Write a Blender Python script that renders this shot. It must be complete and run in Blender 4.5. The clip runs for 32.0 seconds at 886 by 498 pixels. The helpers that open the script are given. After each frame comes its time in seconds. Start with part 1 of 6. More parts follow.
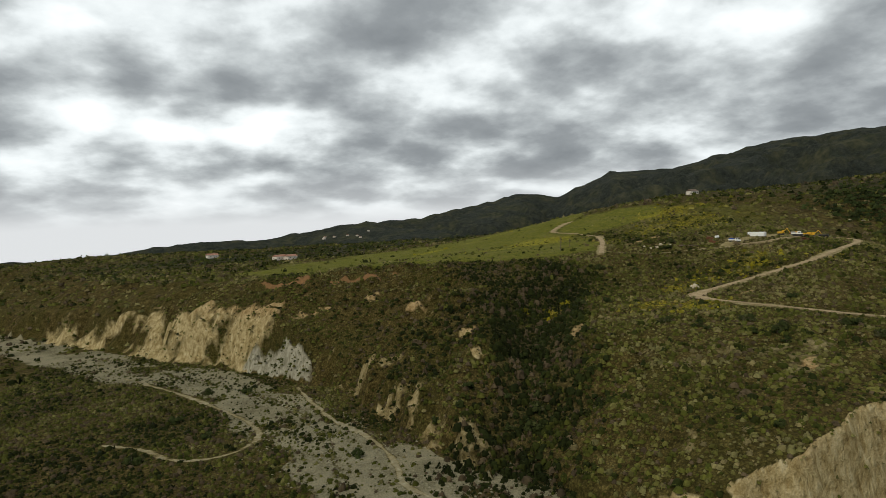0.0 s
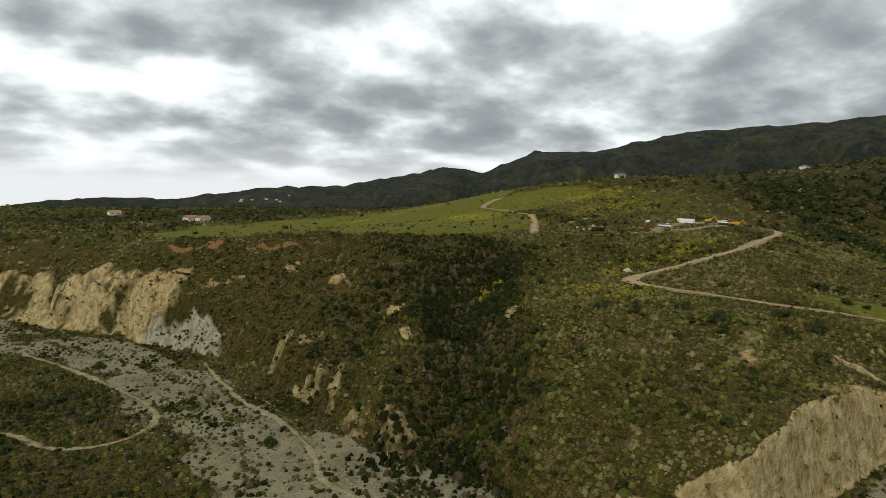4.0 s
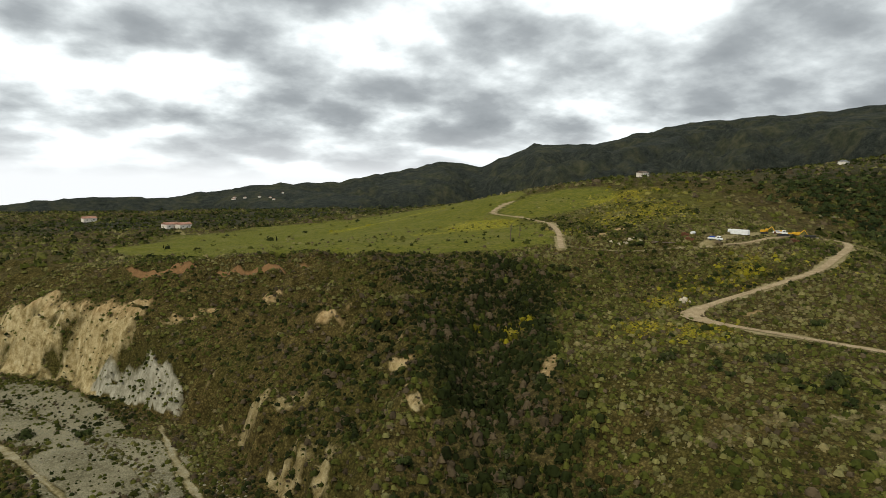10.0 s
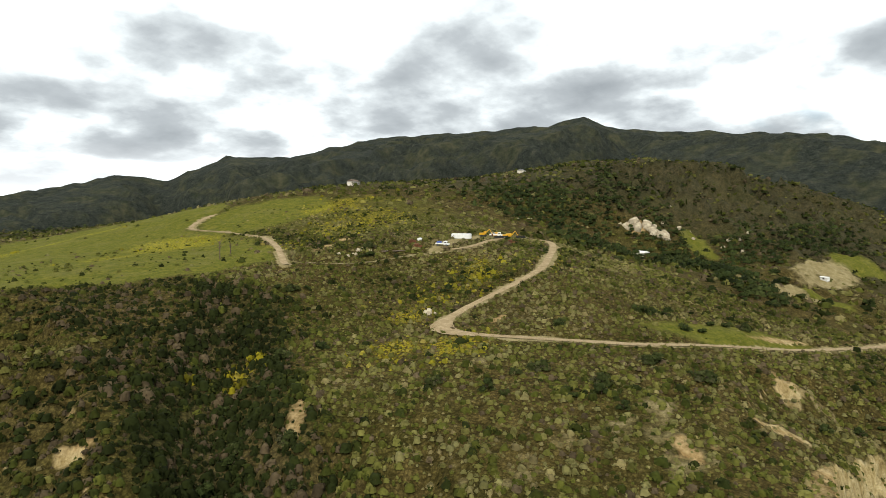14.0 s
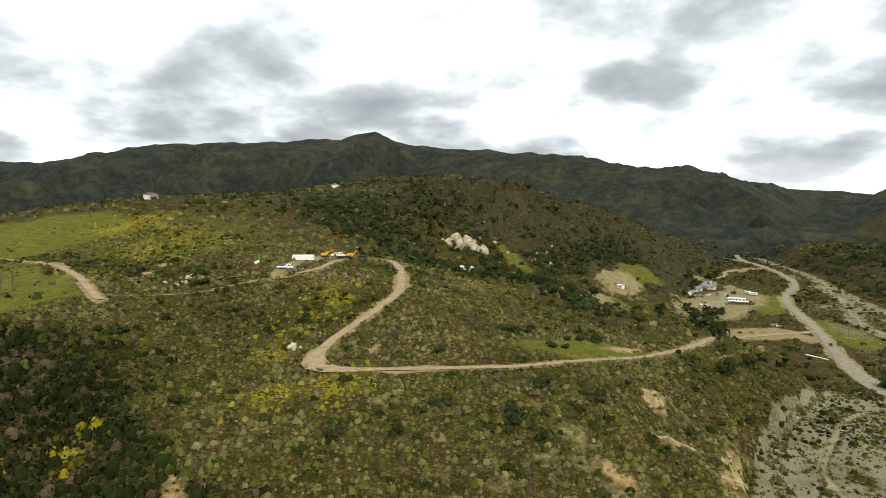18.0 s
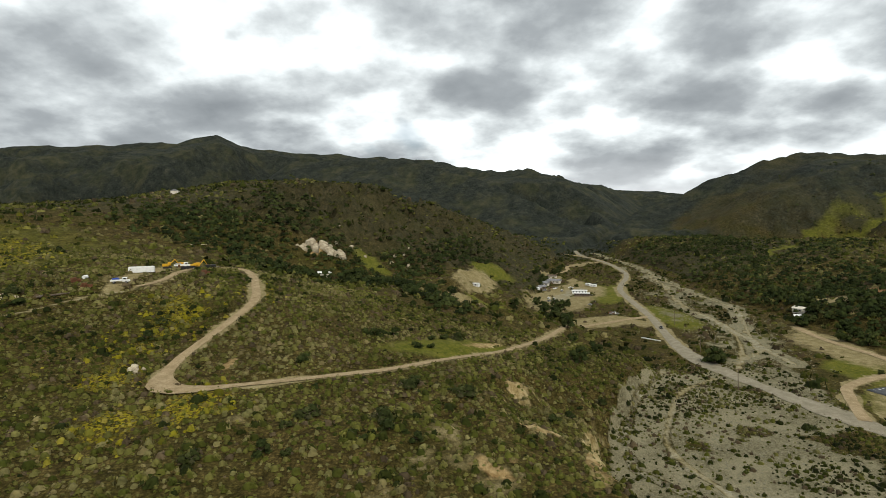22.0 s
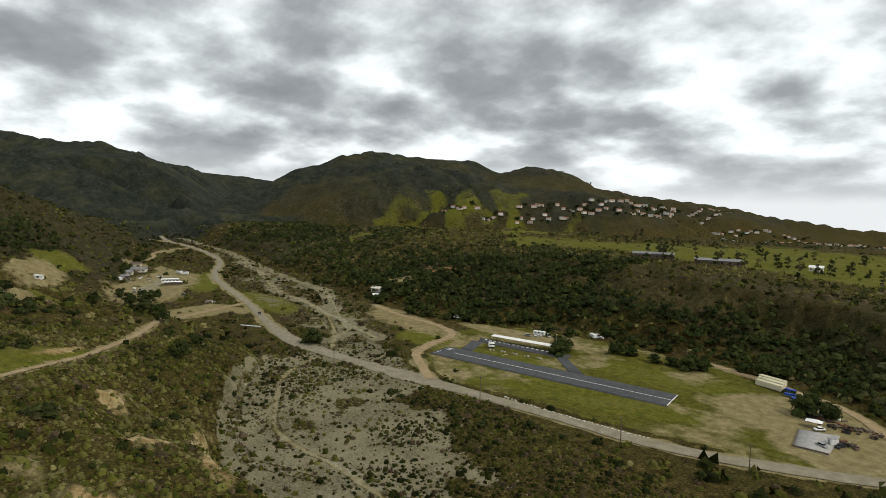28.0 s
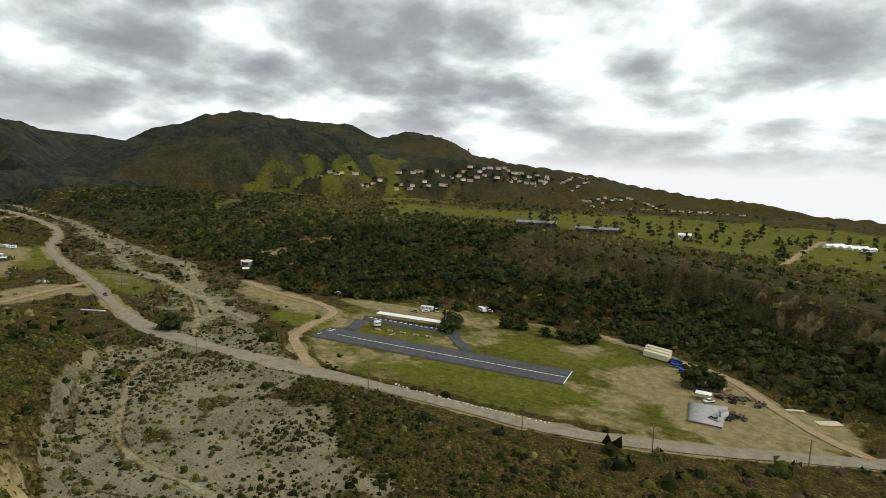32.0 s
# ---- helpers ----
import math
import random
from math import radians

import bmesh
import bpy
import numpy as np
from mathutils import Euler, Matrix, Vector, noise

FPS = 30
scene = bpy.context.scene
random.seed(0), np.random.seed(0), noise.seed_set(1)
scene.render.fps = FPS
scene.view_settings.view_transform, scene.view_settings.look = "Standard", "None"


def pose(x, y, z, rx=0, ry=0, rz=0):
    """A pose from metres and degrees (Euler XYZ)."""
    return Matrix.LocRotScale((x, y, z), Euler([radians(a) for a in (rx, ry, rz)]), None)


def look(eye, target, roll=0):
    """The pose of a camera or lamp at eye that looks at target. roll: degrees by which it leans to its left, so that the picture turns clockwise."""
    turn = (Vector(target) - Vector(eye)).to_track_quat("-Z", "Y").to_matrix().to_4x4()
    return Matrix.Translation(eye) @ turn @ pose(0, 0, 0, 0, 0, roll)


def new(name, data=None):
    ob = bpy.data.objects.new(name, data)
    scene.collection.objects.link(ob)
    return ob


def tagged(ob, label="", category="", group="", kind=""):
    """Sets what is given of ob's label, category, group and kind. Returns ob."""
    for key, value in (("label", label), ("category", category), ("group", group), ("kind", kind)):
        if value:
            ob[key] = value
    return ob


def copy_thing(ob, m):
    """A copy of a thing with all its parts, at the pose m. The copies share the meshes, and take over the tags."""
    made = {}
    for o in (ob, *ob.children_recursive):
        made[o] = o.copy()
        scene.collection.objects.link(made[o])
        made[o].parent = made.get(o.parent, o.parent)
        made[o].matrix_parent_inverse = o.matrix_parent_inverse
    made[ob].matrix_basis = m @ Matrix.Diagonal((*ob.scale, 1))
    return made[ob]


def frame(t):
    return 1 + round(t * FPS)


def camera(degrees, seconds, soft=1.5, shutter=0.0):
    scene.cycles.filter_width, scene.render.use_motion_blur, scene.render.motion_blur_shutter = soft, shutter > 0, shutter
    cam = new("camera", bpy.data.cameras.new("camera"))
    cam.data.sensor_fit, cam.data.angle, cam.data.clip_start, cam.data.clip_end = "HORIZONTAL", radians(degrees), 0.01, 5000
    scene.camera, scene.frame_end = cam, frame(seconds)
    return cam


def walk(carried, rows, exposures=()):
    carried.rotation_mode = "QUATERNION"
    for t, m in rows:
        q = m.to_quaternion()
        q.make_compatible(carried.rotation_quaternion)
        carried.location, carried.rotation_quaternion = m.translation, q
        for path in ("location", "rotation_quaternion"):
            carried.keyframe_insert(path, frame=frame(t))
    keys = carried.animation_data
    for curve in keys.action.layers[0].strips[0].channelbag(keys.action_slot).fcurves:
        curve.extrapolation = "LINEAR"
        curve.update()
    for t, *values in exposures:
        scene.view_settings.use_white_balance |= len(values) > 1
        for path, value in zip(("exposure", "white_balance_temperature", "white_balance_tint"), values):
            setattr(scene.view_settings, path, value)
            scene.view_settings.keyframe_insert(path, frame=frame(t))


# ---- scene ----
cam = camera(72, 32.0, soft=0.6)
# Seconds, place, and yaw (to the left of +y), pitch and roll in degrees.
PATH = [
    (0.0, -27.08, -153.66, 81.14, -18.03, -2.86, -1.91),
    (0.5, -26.65, -152.91, 81.10, -12.77, -2.86, -1.41),
    (1.0, -26.26, -151.86, 81.03, -11.06, -3.06, -1.03),
    (1.5, -25.94, -150.25, 80.94, -11.12, -3.60, -0.74),
    (2.0, -25.67, -147.92, 80.83, -11.54, -4.22, -0.38),
    (2.5, -25.41, -144.84, 80.69, -13.69, -4.75, 0.26),
    (3.0, -25.13, -141.12, 80.52, -19.77, -5.07, 1.16),
    (3.5, -24.80, -137.03, 80.39, -26.55, -5.25, 1.61),
    (4.0, -24.33, -132.85, 80.35, -25.41, -5.56, 1.52),
    (4.5, -23.68, -128.63, 80.37, -25.15, -5.85, 1.36),
    (6.5, -17.45, -110.40, 81.77, -24.81, -6.51, 0.70),
    (7.0, -15.72, -105.38, 82.81, -24.70, -6.65, 0.75),
    (7.5, -13.96, -100.31, 83.96, -24.96, -6.64, 0.73),
    (8.0, -12.15, -95.19, 85.19, -24.98, -6.62, 0.87),
    (8.5, -10.29, -90.03, 86.40, -25.05, -6.56, 0.84),
    (9.0, -8.39, -84.82, 87.48, -25.15, -6.45, 0.82),
    (9.5, -6.45, -79.51, 88.32, -25.28, -6.30, 0.79),
    (10.0, -4.43, -74.06, 88.81, -25.71, -6.19, 0.84),
    (10.5, -2.31, -68.47, 88.88, -26.18, -6.00, 1.08),
    (11.0, -0.05, -62.78, 88.54, -33.61, -5.42, 1.18),
    (11.5, 2.35, -57.20, 87.86, -42.01, -4.59, 0.97),
    (12.0, 4.72, -51.97, 87.07, -42.13, -4.11, 0.92),
    (12.5, 7.03, -47.11, 86.30, -42.38, -4.10, 0.64),
    (13.0, 9.23, -42.46, 85.64, -50.43, -4.13, 0.42),
    (13.5, 11.26, -37.95, 85.17, -51.30, -4.37, -0.17),
    (14.0, 13.04, -33.44, 84.94, -53.47, -4.74, -0.34),
    (14.5, 14.45, -28.77, 84.91, -60.98, -4.92, -0.18),
    (16.5, 10.60, -5.00, 88.36, -71.78, -4.66, 0.31),
    (17.0, 11.16, -2.57, 88.43, -70.35, -4.26, 0.03),
    (17.5, 11.96, -0.68, 88.35, -71.88, -3.92, -0.05),
    (18.0, 12.91, 0.73, 88.16, -73.29, -3.67, -0.16),
    (18.5, 13.89, 1.77, 87.90, -73.14, -3.47, -0.30),
    (19.0, 14.77, 2.52, 87.63, -73.73, -3.34, -0.52),
    (19.5, 15.49, 3.06, 87.39, -73.14, -3.16, -0.76),
    (20.0, 16.03, 3.49, 87.17, -74.56, -3.03, -0.90),
    (20.5, 16.43, 3.85, 86.99, -79.94, -3.06, -1.06),
    (21.0, 16.70, 4.18, 86.84, -85.08, -3.16, -1.34),
    (21.5, 16.88, 4.46, 86.74, -87.23, -3.28, -1.46),
    (22.0, 16.99, 4.69, 86.70, -87.01, -3.41, -1.47),
    (22.5, 17.07, 4.92, 86.71, -87.36, -3.54, -1.43),
    (23.0, 17.14, 5.23, 86.74, -87.94, -3.67, -1.32),
    (23.5, 17.23, 5.67, 86.77, -89.41, -3.79, -1.13),
    (24.0, 17.32, 6.24, 86.79, -99.92, -4.06, -0.68),
    (24.5, 17.41, 6.86, 86.81, -111.14, -4.23, -0.24),
    (26.5, 18.32, 8.58, 86.78, -113.11, -4.39, 0.49),
    (27.0, 19.52, 9.47, 87.01, -118.10, -4.49, 0.90),
    (27.5, 21.03, 10.35, 87.25, -124.35, -4.49, 1.10),
    (28.0, 22.96, 11.01, 87.49, -124.53, -4.85, 1.42),
    (28.5, 25.34, 11.28, 87.71, -132.46, -5.17, 1.82),
    (29.0, 28.00, 10.91, 87.87, -135.07, -5.58, 2.05),
    (29.5, 30.81, 9.83, 88.00, -133.56, -6.11, 2.10),
    (30.0, 33.82, 8.05, 88.06, -133.96, -6.57, 2.17),
    (30.5, 37.04, 5.68, 88.04, -134.42, -6.95, 2.22),
    (31.0, 40.46, 2.87, 87.96, -134.46, -7.31, 2.19),
    (31.5, 44.02, -0.22, 87.81, -134.34, -7.60, 2.13),
    (32.0, 47.69, -3.44, 87.62, -136.21, -7.68, 2.32),
]

def aim(x, y, z, yaw, pitch, roll):
    a, b = radians(yaw), radians(pitch)
    return look((x, y, z), (x - math.sin(a) * math.cos(b), y + math.cos(a) * math.cos(b), z + math.sin(b)), roll)


walk(cam, [(t, aim(*p)) for t, *p in PATH], exposures=[(0.0, -0.85), (1.0, -1.15), (2.0, -1.3), (3.0, -0.95), (4.0, -0.68), (7.0, -0.52), (9.0, -0.5), (11.0, -0.42), (13.0, -0.02), (17.0, 0.02), (20.0, -0.16), (23.0, -0.52), (24.0, -0.52), (27.0, -0.68), (32.0, -0.58)])

# Sky: a bright broken overcast.
SUN_AZ, SUN_EL = 208.0, 47.0
world = bpy.data.worlds.new("overcast_sky")
scene.world = world
world.use_nodes = True
wn, wl = world.node_tree.nodes, world.node_tree.links
wn.clear()
w_out, w_bg, w_sky = wn.new("ShaderNodeOutputWorld"), wn.new("ShaderNodeBackground"), wn.new("ShaderNodeTexSky")
w_sky.sky_type, w_sky.sun_disc = "NISHITA", False
w_sky.sun_elevation, w_sky.sun_rotation = radians(SUN_EL), radians(90 - SUN_AZ)
coord, sep = wn.new("ShaderNodeTexCoord"), wn.new("ShaderNodeSeparateXYZ")
wl.new(coord.outputs["Generated"], sep.inputs[0])


def w_math(op, a, b):
    n = wn.new("ShaderNodeMath")
    n.operation = op
    for k, v in enumerate((a, b)):
        if isinstance(v, (int, float)):
            n.inputs[k].default_value = v
        else:
            wl.new(v, n.inputs[k])
    return n.outputs[0]


def w_ramp(src, stops):
    r = wn.new("ShaderNodeValToRGB")
    el = r.color_ramp.elements
    while len(el) < len(stops):
        el.new(0.5)
    for e, (p, c) in zip(el, stops):
        e.position, e.color = p, (*c, 1)
    wl.new(src, r.inputs[0])
    return r.outputs[0]


def w_noise(vec, scale, detail, rough, distort=0.0):
    n = wn.new("ShaderNodeTexNoise")
    n.inputs["Scale"].default_value, n.inputs["Detail"].default_value = scale, detail
    n.inputs["Roughness"].default_value, n.inputs["Distortion"].default_value = rough, distort
    wl.new(vec, n.inputs["Vector"])
    return n.outputs["Fac"]


def w_mix(fac, a, b):
    n = wn.new("ShaderNodeMix")
    n.data_type = "RGBA"
    wl.new(fac, n.inputs[0])
    for v, k in ((a, 6), (b, 7)):
        if isinstance(v, tuple):
            n.inputs[k].default_value = (*v, 1)
        else:
            wl.new(v, n.inputs[k])
    return n.outputs[2]


up = w_math("ADD", w_math("MAXIMUM", sep.outputs[2], 0.0), 0.33)
flat = wn.new("ShaderNodeCombineXYZ")
wl.new(w_math("DIVIDE", sep.outputs[0], up), flat.inputs[0])
wl.new(w_math("DIVIDE", sep.outputs[1], up), flat.inputs[1])
flat.inputs[2].default_value = 3.7
layer = w_noise(flat.outputs[0], 2.0, 9, 0.5, 0.0)
clumps = w_noise(flat.outputs[0], 5.4, 8, 0.55, 0.0)
swirl = wn.new("ShaderNodeTexNoise")
swirl.inputs["Scale"].default_value, swirl.inputs["Detail"].default_value = 3.2, 7
wl.new(flat.outputs[0], swirl.inputs["Vector"])
pushed = wn.new("ShaderNodeVectorMath")
pushed.operation = "MULTIPLY_ADD"
wl.new(swirl.outputs["Color"], pushed.inputs[0])
pushed.inputs[1].default_value = (0.42, 0.42, 0.0)
wl.new(flat.outputs[0], pushed.inputs[2])
puff = wn.new("ShaderNodeTexVoronoi")
puff.feature = "SMOOTH_F1"
puff.inputs["Scale"].default_value, puff.inputs["Smoothness"].default_value = 3.6, 0.25
wl.new(pushed.outputs[0], puff.inputs["Vector"])
heaps = w_math("SUBTRACT", 0.74, w_math("MULTIPLY", puff.outputs["Distance"], 0.55))
dense = w_math("ADD", w_math("ADD", w_math("MULTIPLY", layer, 0.48), w_math("MULTIPLY", clumps, 0.20)), w_math("MULTIPLY", heaps, 0.32))
cloud = w_ramp(dense, [(0.36, (1.95, 2.05, 2.06)), (0.43, (1.5, 1.6, 1.62)), (0.47, (1.08, 1.16, 1.18)), (0.505, (0.80, 0.865, 0.89)), (0.55, (0.56, 0.61, 0.64)), (0.65, (0.37, 0.41, 0.44))])
gap = w_ramp(w_noise(flat.outputs[0], 0.5, 6, 0.55, 0.3), [(0.30, (1, 1, 1)), (0.36, (0, 0, 0))])
low = w_ramp(sep.outputs[2], [(0.0, (1.0, 1.0, 1.0)), (0.03, (0.4, 0.4, 0.4)), (0.09, (0, 0, 0))])
tint = wn.new("ShaderNodeMix")
tint.data_type, tint.blend_type = "RGBA", "MULTIPLY"
tint.inputs[0].default_value = 1.0
wl.new(w_sky.outputs[0], tint.inputs[6])
tint.inputs[7].default_value = (0.1, 0.1, 0.1, 1)
both = w_mix(gap, cloud, tint.outputs[2])
wl.new(w_mix(w_math("MULTIPLY", low, 1.0), both, (1.35, 1.39, 1.41)), w_bg.inputs[0])
w_bg.inputs[1].default_value = 1.0
wl.new(w_bg.outputs[0], w_out.inputs[0])
sun = new("sun", bpy.data.lights.new("sun", "SUN"))
sun.data.energy, sun.data.angle, sun.data.color = 3.2, radians(11), (1.0, 0.93, 0.78)
sun.matrix_world = look((0, 0, 0), (-math.cos(radians(SUN_AZ)) * math.cos(radians(SUN_EL)), -math.sin(radians(SUN_AZ)) * math.cos(radians(SUN_EL)), -math.sin(radians(SUN_EL))))


# Materials.
class Nodes:
    def __init__(self, name, rough=0.9, metal=0.0):
        self.mat = bpy.data.materials.new(name)
        self.mat.use_nodes = True
        self.n, self.l = self.mat.node_tree.nodes, self.mat.node_tree.links
        self.bsdf = self.n["Principled BSDF"]
        self.bsdf.inputs["Roughness"].default_value, self.bsdf.inputs["Metallic"].default_value = rough, metal
        self.bsdf.inputs["Specular IOR Level"].default_value = 0.04 if rough > 0.92 else 0.25
        self.pos = self.n.new("ShaderNodeNewGeometry").outputs["Position"]

    def put(self, v, socket):
        if isinstance(v, tuple):
            socket.default_value = (*v, 1) if len(v) == 3 else v
        elif isinstance(v, (int, float)):
            socket.default_value = v
        else:
            self.l.new(v, socket)

    def noise(self, scale, detail=4, rough=0.55, vec=None):
        n = self.n.new("ShaderNodeTexNoise")
        n.inputs["Scale"].default_value, n.inputs["Detail"].default_value, n.inputs["Roughness"].default_value = scale, detail, rough
        self.l.new(vec or self.pos, n.inputs["Vector"])
        return n.outputs["Fac"]

    def cells(self, scale, out="Color"):
        n = self.n.new("ShaderNodeTexVoronoi")
        n.inputs["Scale"].default_value = scale
        self.l.new(self.pos, n.inputs["Vector"])
        return n.outputs[out]

    def ramp(self, src, stops):
        r = self.n.new("ShaderNodeValToRGB")
        el = r.color_ramp.elements
        while len(el) < len(stops):
            el.new(0.5)
        for e, (p, c) in zip(el, stops):
            e.position, e.color = p, (*c, 1) if isinstance(c, tuple) else (c, c, c, 1)
        self.l.new(src, r.inputs[0])
        return r.outputs[0]

    def mix(self, fac, a, b, blend="MIX"):
        n = self.n.new("ShaderNodeMix")
        n.data_type, n.blend_type = "RGBA", blend
        self.put(fac, n.inputs[0]), self.put(a, n.inputs[6]), self.put(b, n.inputs[7])
        return n.outputs[2]

    def math(self, op, a, b=0.0):
        n = self.n.new("ShaderNodeMath")
        n.operation = op
        self.put(a, n.inputs[0]), self.put(b, n.inputs[1])
        return n.outputs[0]

    def attr(self, name):
        n = self.n.new("ShaderNodeAttribute")
        n.attribute_name = name
        s = self.n.new("ShaderNodeSeparateColor")
        self.l.new(n.outputs["Color"], s.inputs[0])
        return s.outputs[0], s.outputs[1], s.outputs[2], n.outputs["Alpha"]

    def island(self):
        return self.n.new("ShaderNodeNewGeometry").outputs["Random Per Island"]

    def each(self):
        return self.n.new("ShaderNodeObjectInfo").outputs["Random"]

    def bump(self, height, strength=0.4, dist=0.1):
        b = self.n.new("ShaderNodeBump")
        b.inputs["Strength"].default_value, b.inputs["Distance"].default_value = strength, dist
        self.l.new(height, b.inputs["Height"])
        self.l.new(b.outputs[0], self.bsdf.inputs["Normal"])

    def done(self, colour):
        self.put(colour, self.bsdf.inputs["Base Color"])
        return self.mat


def simple(name, dark, light, scale=1.5, rough=0.8, metal=0.0, bump=0.15, dist=0.02):
    k = Nodes(name, rough, metal)
    a = k.math("ADD", k.math("MULTIPLY", k.noise(scale, 5), 0.6), k.math("MULTIPLY", k.noise(scale * 9, 3), 0.4))
    if bump:
        k.bump(k.noise(scale * 12, 3), bump, dist)
    return k.done(k.ramp(a, [(0.35, dark), (0.65, light)]))


def ground_material():
    k = Nodes("chaparral_ground", 0.95)
    gravel, cliff, grass, dirt = k.attr("soil")
    flower, orange, wood, pale = k.attr("cover")
    fine, mid, big = k.noise(2.2, 5, 0.6), k.noise(0.25, 5, 0.6), k.noise(0.03, 4, 0.55)
    tall = k.n.new("ShaderNodeMapping")
    tall.inputs["Scale"].default_value = (1.0, 1.0, 0.14)
    k.l.new(k.pos, tall.inputs["Vector"])
    rill = k.noise(0.55, 5, 0.6, tall.outputs[0])
    scrub = k.ramp(k.math("ADD", k.math("MULTIPLY", mid, 0.6), k.math("MULTIPLY", fine, 0.4)),
                   [(0.34, (0.026, 0.020, 0.007)), (0.46, (0.056, 0.043, 0.013)), (0.57, (0.100, 0.076, 0.024)), (0.72, (0.19, 0.143, 0.055))])
    scrub = k.mix(k.ramp(big, [(0.42, 0.0), (0.62, 0.45)]), scrub, (0.046, 0.047, 0.009))
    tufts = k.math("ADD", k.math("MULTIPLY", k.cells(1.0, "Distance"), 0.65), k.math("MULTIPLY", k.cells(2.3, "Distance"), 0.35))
    # Shade in the gaps between tufts is put into the colour, tops lightened.
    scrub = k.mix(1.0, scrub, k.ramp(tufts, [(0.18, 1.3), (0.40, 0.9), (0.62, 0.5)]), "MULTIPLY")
    stones = k.ramp(k.math("ADD", k.math("MULTIPLY", k.noise(0.9, 6, 0.7), 0.55), k.math("MULTIPLY", fine, 0.45)), [(0.36, (0.0464, 0.0422, 0.0236)), (0.48, (0.116, 0.104, 0.0603)), (0.60, (0.194, 0.174, 0.108)), (0.70, (0.31, 0.281, 0.19))])
    stones = k.mix(k.ramp(k.noise(0.045, 5, 0.65), [(0.42, 0.0), (0.56, 0.9)]), stones, k.ramp(fine, [(0.35, (0.13, 0.115, 0.066)), (0.65, (0.25, 0.225, 0.145))]))
    rock = k.ramp(k.math("ADD", k.math("MULTIPLY", rill, 0.35), k.math("MULTIPLY", k.math("ADD", k.math("MULTIPLY", fine, 0.35), k.math("MULTIPLY", mid, 0.65)), 0.65)), [(0.36, (0.126, 0.084, 0.0324)), (0.45, (0.244, 0.184, 0.0792)), (0.54, (0.353, 0.284, 0.144)), (0.66, (0.47, 0.4, 0.238))])
    where = k.n.new("ShaderNodeSeparateXYZ")
    k.l.new(k.pos, where.inputs[0])
    strata = k.math("ADD", where.outputs[2], k.math("MULTIPLY", k.math("SUBTRACT", k.noise(0.06, 3), 0.5), 22.0))
    rock = k.mix(k.ramp(k.math("MULTIPLY", strata, 0.02), [(0.40, 0.0), (0.56, 0.6)]), rock, k.ramp(rill, [(0.36, (0.13, 0.072, 0.028)), (0.66, (0.36, 0.235, 0.105))]))
    meadow = k.ramp(k.math("ADD", k.math("MULTIPLY", mid, 0.5), k.math("MULTIPLY", k.noise(0.8, 4), 0.5)), [(0.36, (0.052, 0.059, 0.008)), (0.52, (0.092, 0.095, 0.013)), (0.68, (0.148, 0.13, 0.025))])
    meadow = k.mix(k.ramp(k.noise(0.05, 4, 0.6), [(0.50, 0.0), (0.70, 0.4)]), meadow, k.ramp(fine, [(0.35, (0.095, 0.085, 0.028)), (0.65, (0.18, 0.155, 0.058))]))
    earth = k.ramp(k.math("ADD", k.math("MULTIPLY", mid, 0.5), k.math("MULTIPLY", fine, 0.5)), [(0.36, (0.125, 0.10, 0.045)), (0.52, (0.21, 0.172, 0.084)), (0.68, (0.32, 0.275, 0.155))])

    def rough_edge(mask, lo=0.42, hi=0.58):
        return k.ramp(k.math("ADD", k.math("MULTIPLY", mask, 0.75), k.math("MULTIPLY", k.math("ADD", k.math("MULTIPLY", mid, 0.5), k.math("MULTIPLY", k.noise(0.09, 5, 0.6), 0.5)), 0.5)), [(lo + 0.10, 0.0), (hi + 0.10, 1.0)])
    # Dark far chaparral, with haze and cloud shade put into its slate tone.
    far = k.ramp(k.math("ADD", k.math("MULTIPLY", k.noise(0.05, 6, 0.7), 0.6), k.math("MULTIPLY", mid, 0.4)), [(0.36, (0.009, 0.011, 0.009)), (0.50, (0.021, 0.025, 0.020)), (0.60, (0.036, 0.039, 0.030)), (0.72, (0.080, 0.070, 0.054))])
    far = k.mix(k.ramp(k.noise(0.011, 6, 0.65), [(0.46, 0.0), (0.62, 0.75)]), far, k.ramp(k.noise(0.035, 5, 0.65), [(0.38, (0.021, 0.026, 0.014)), (0.62, (0.060, 0.058, 0.032))]))
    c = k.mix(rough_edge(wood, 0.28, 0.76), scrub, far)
    c = k.mix(rough_edge(grass, 0.32, 0.72), c, meadow)
    c = k.mix(k.math("MULTIPLY", rough_edge(flower), k.ramp(k.noise(1.1, 3), [(0.44, 0.0), (0.60, 0.6)])), c, (0.33, 0.27, 0.012))
    c = k.mix(rough_edge(dirt), c, earth)
    c = k.mix(rough_edge(gravel), c, stones)
    c = k.mix(rough_edge(orange), c, k.mix(rill, (0.10, 0.054, 0.022), (0.24, 0.135, 0.06)))
    c = k.mix(rough_edge(cliff, 0.38, 0.66), c, rock)
    c = k.mix(rough_edge(pale), c, k.ramp(rill, [(0.36, (0.16, 0.148, 0.10)), (0.62, (0.31, 0.29, 0.215))]))
    relief = k.math("ADD", k.math("SUBTRACT", k.math("MULTIPLY", mid, 1.6), k.math("MULTIPLY", tufts, 0.5)), k.math("MULTIPLY", fine, 0.35))
    relief = k.math("ADD", relief, k.math("MULTIPLY", k.math("MULTIPLY", cliff, k.math("ADD", rill, k.noise(0.35, 5, 0.6))), 1.5))
    relief = k.math("ADD", relief, k.math("MULTIPLY", k.math("MULTIPLY", k.ramp(wood, [(0.66, 0.0), (0.84, 1.0)]), k.noise(0.03, 6, 0.6)), 16.0))
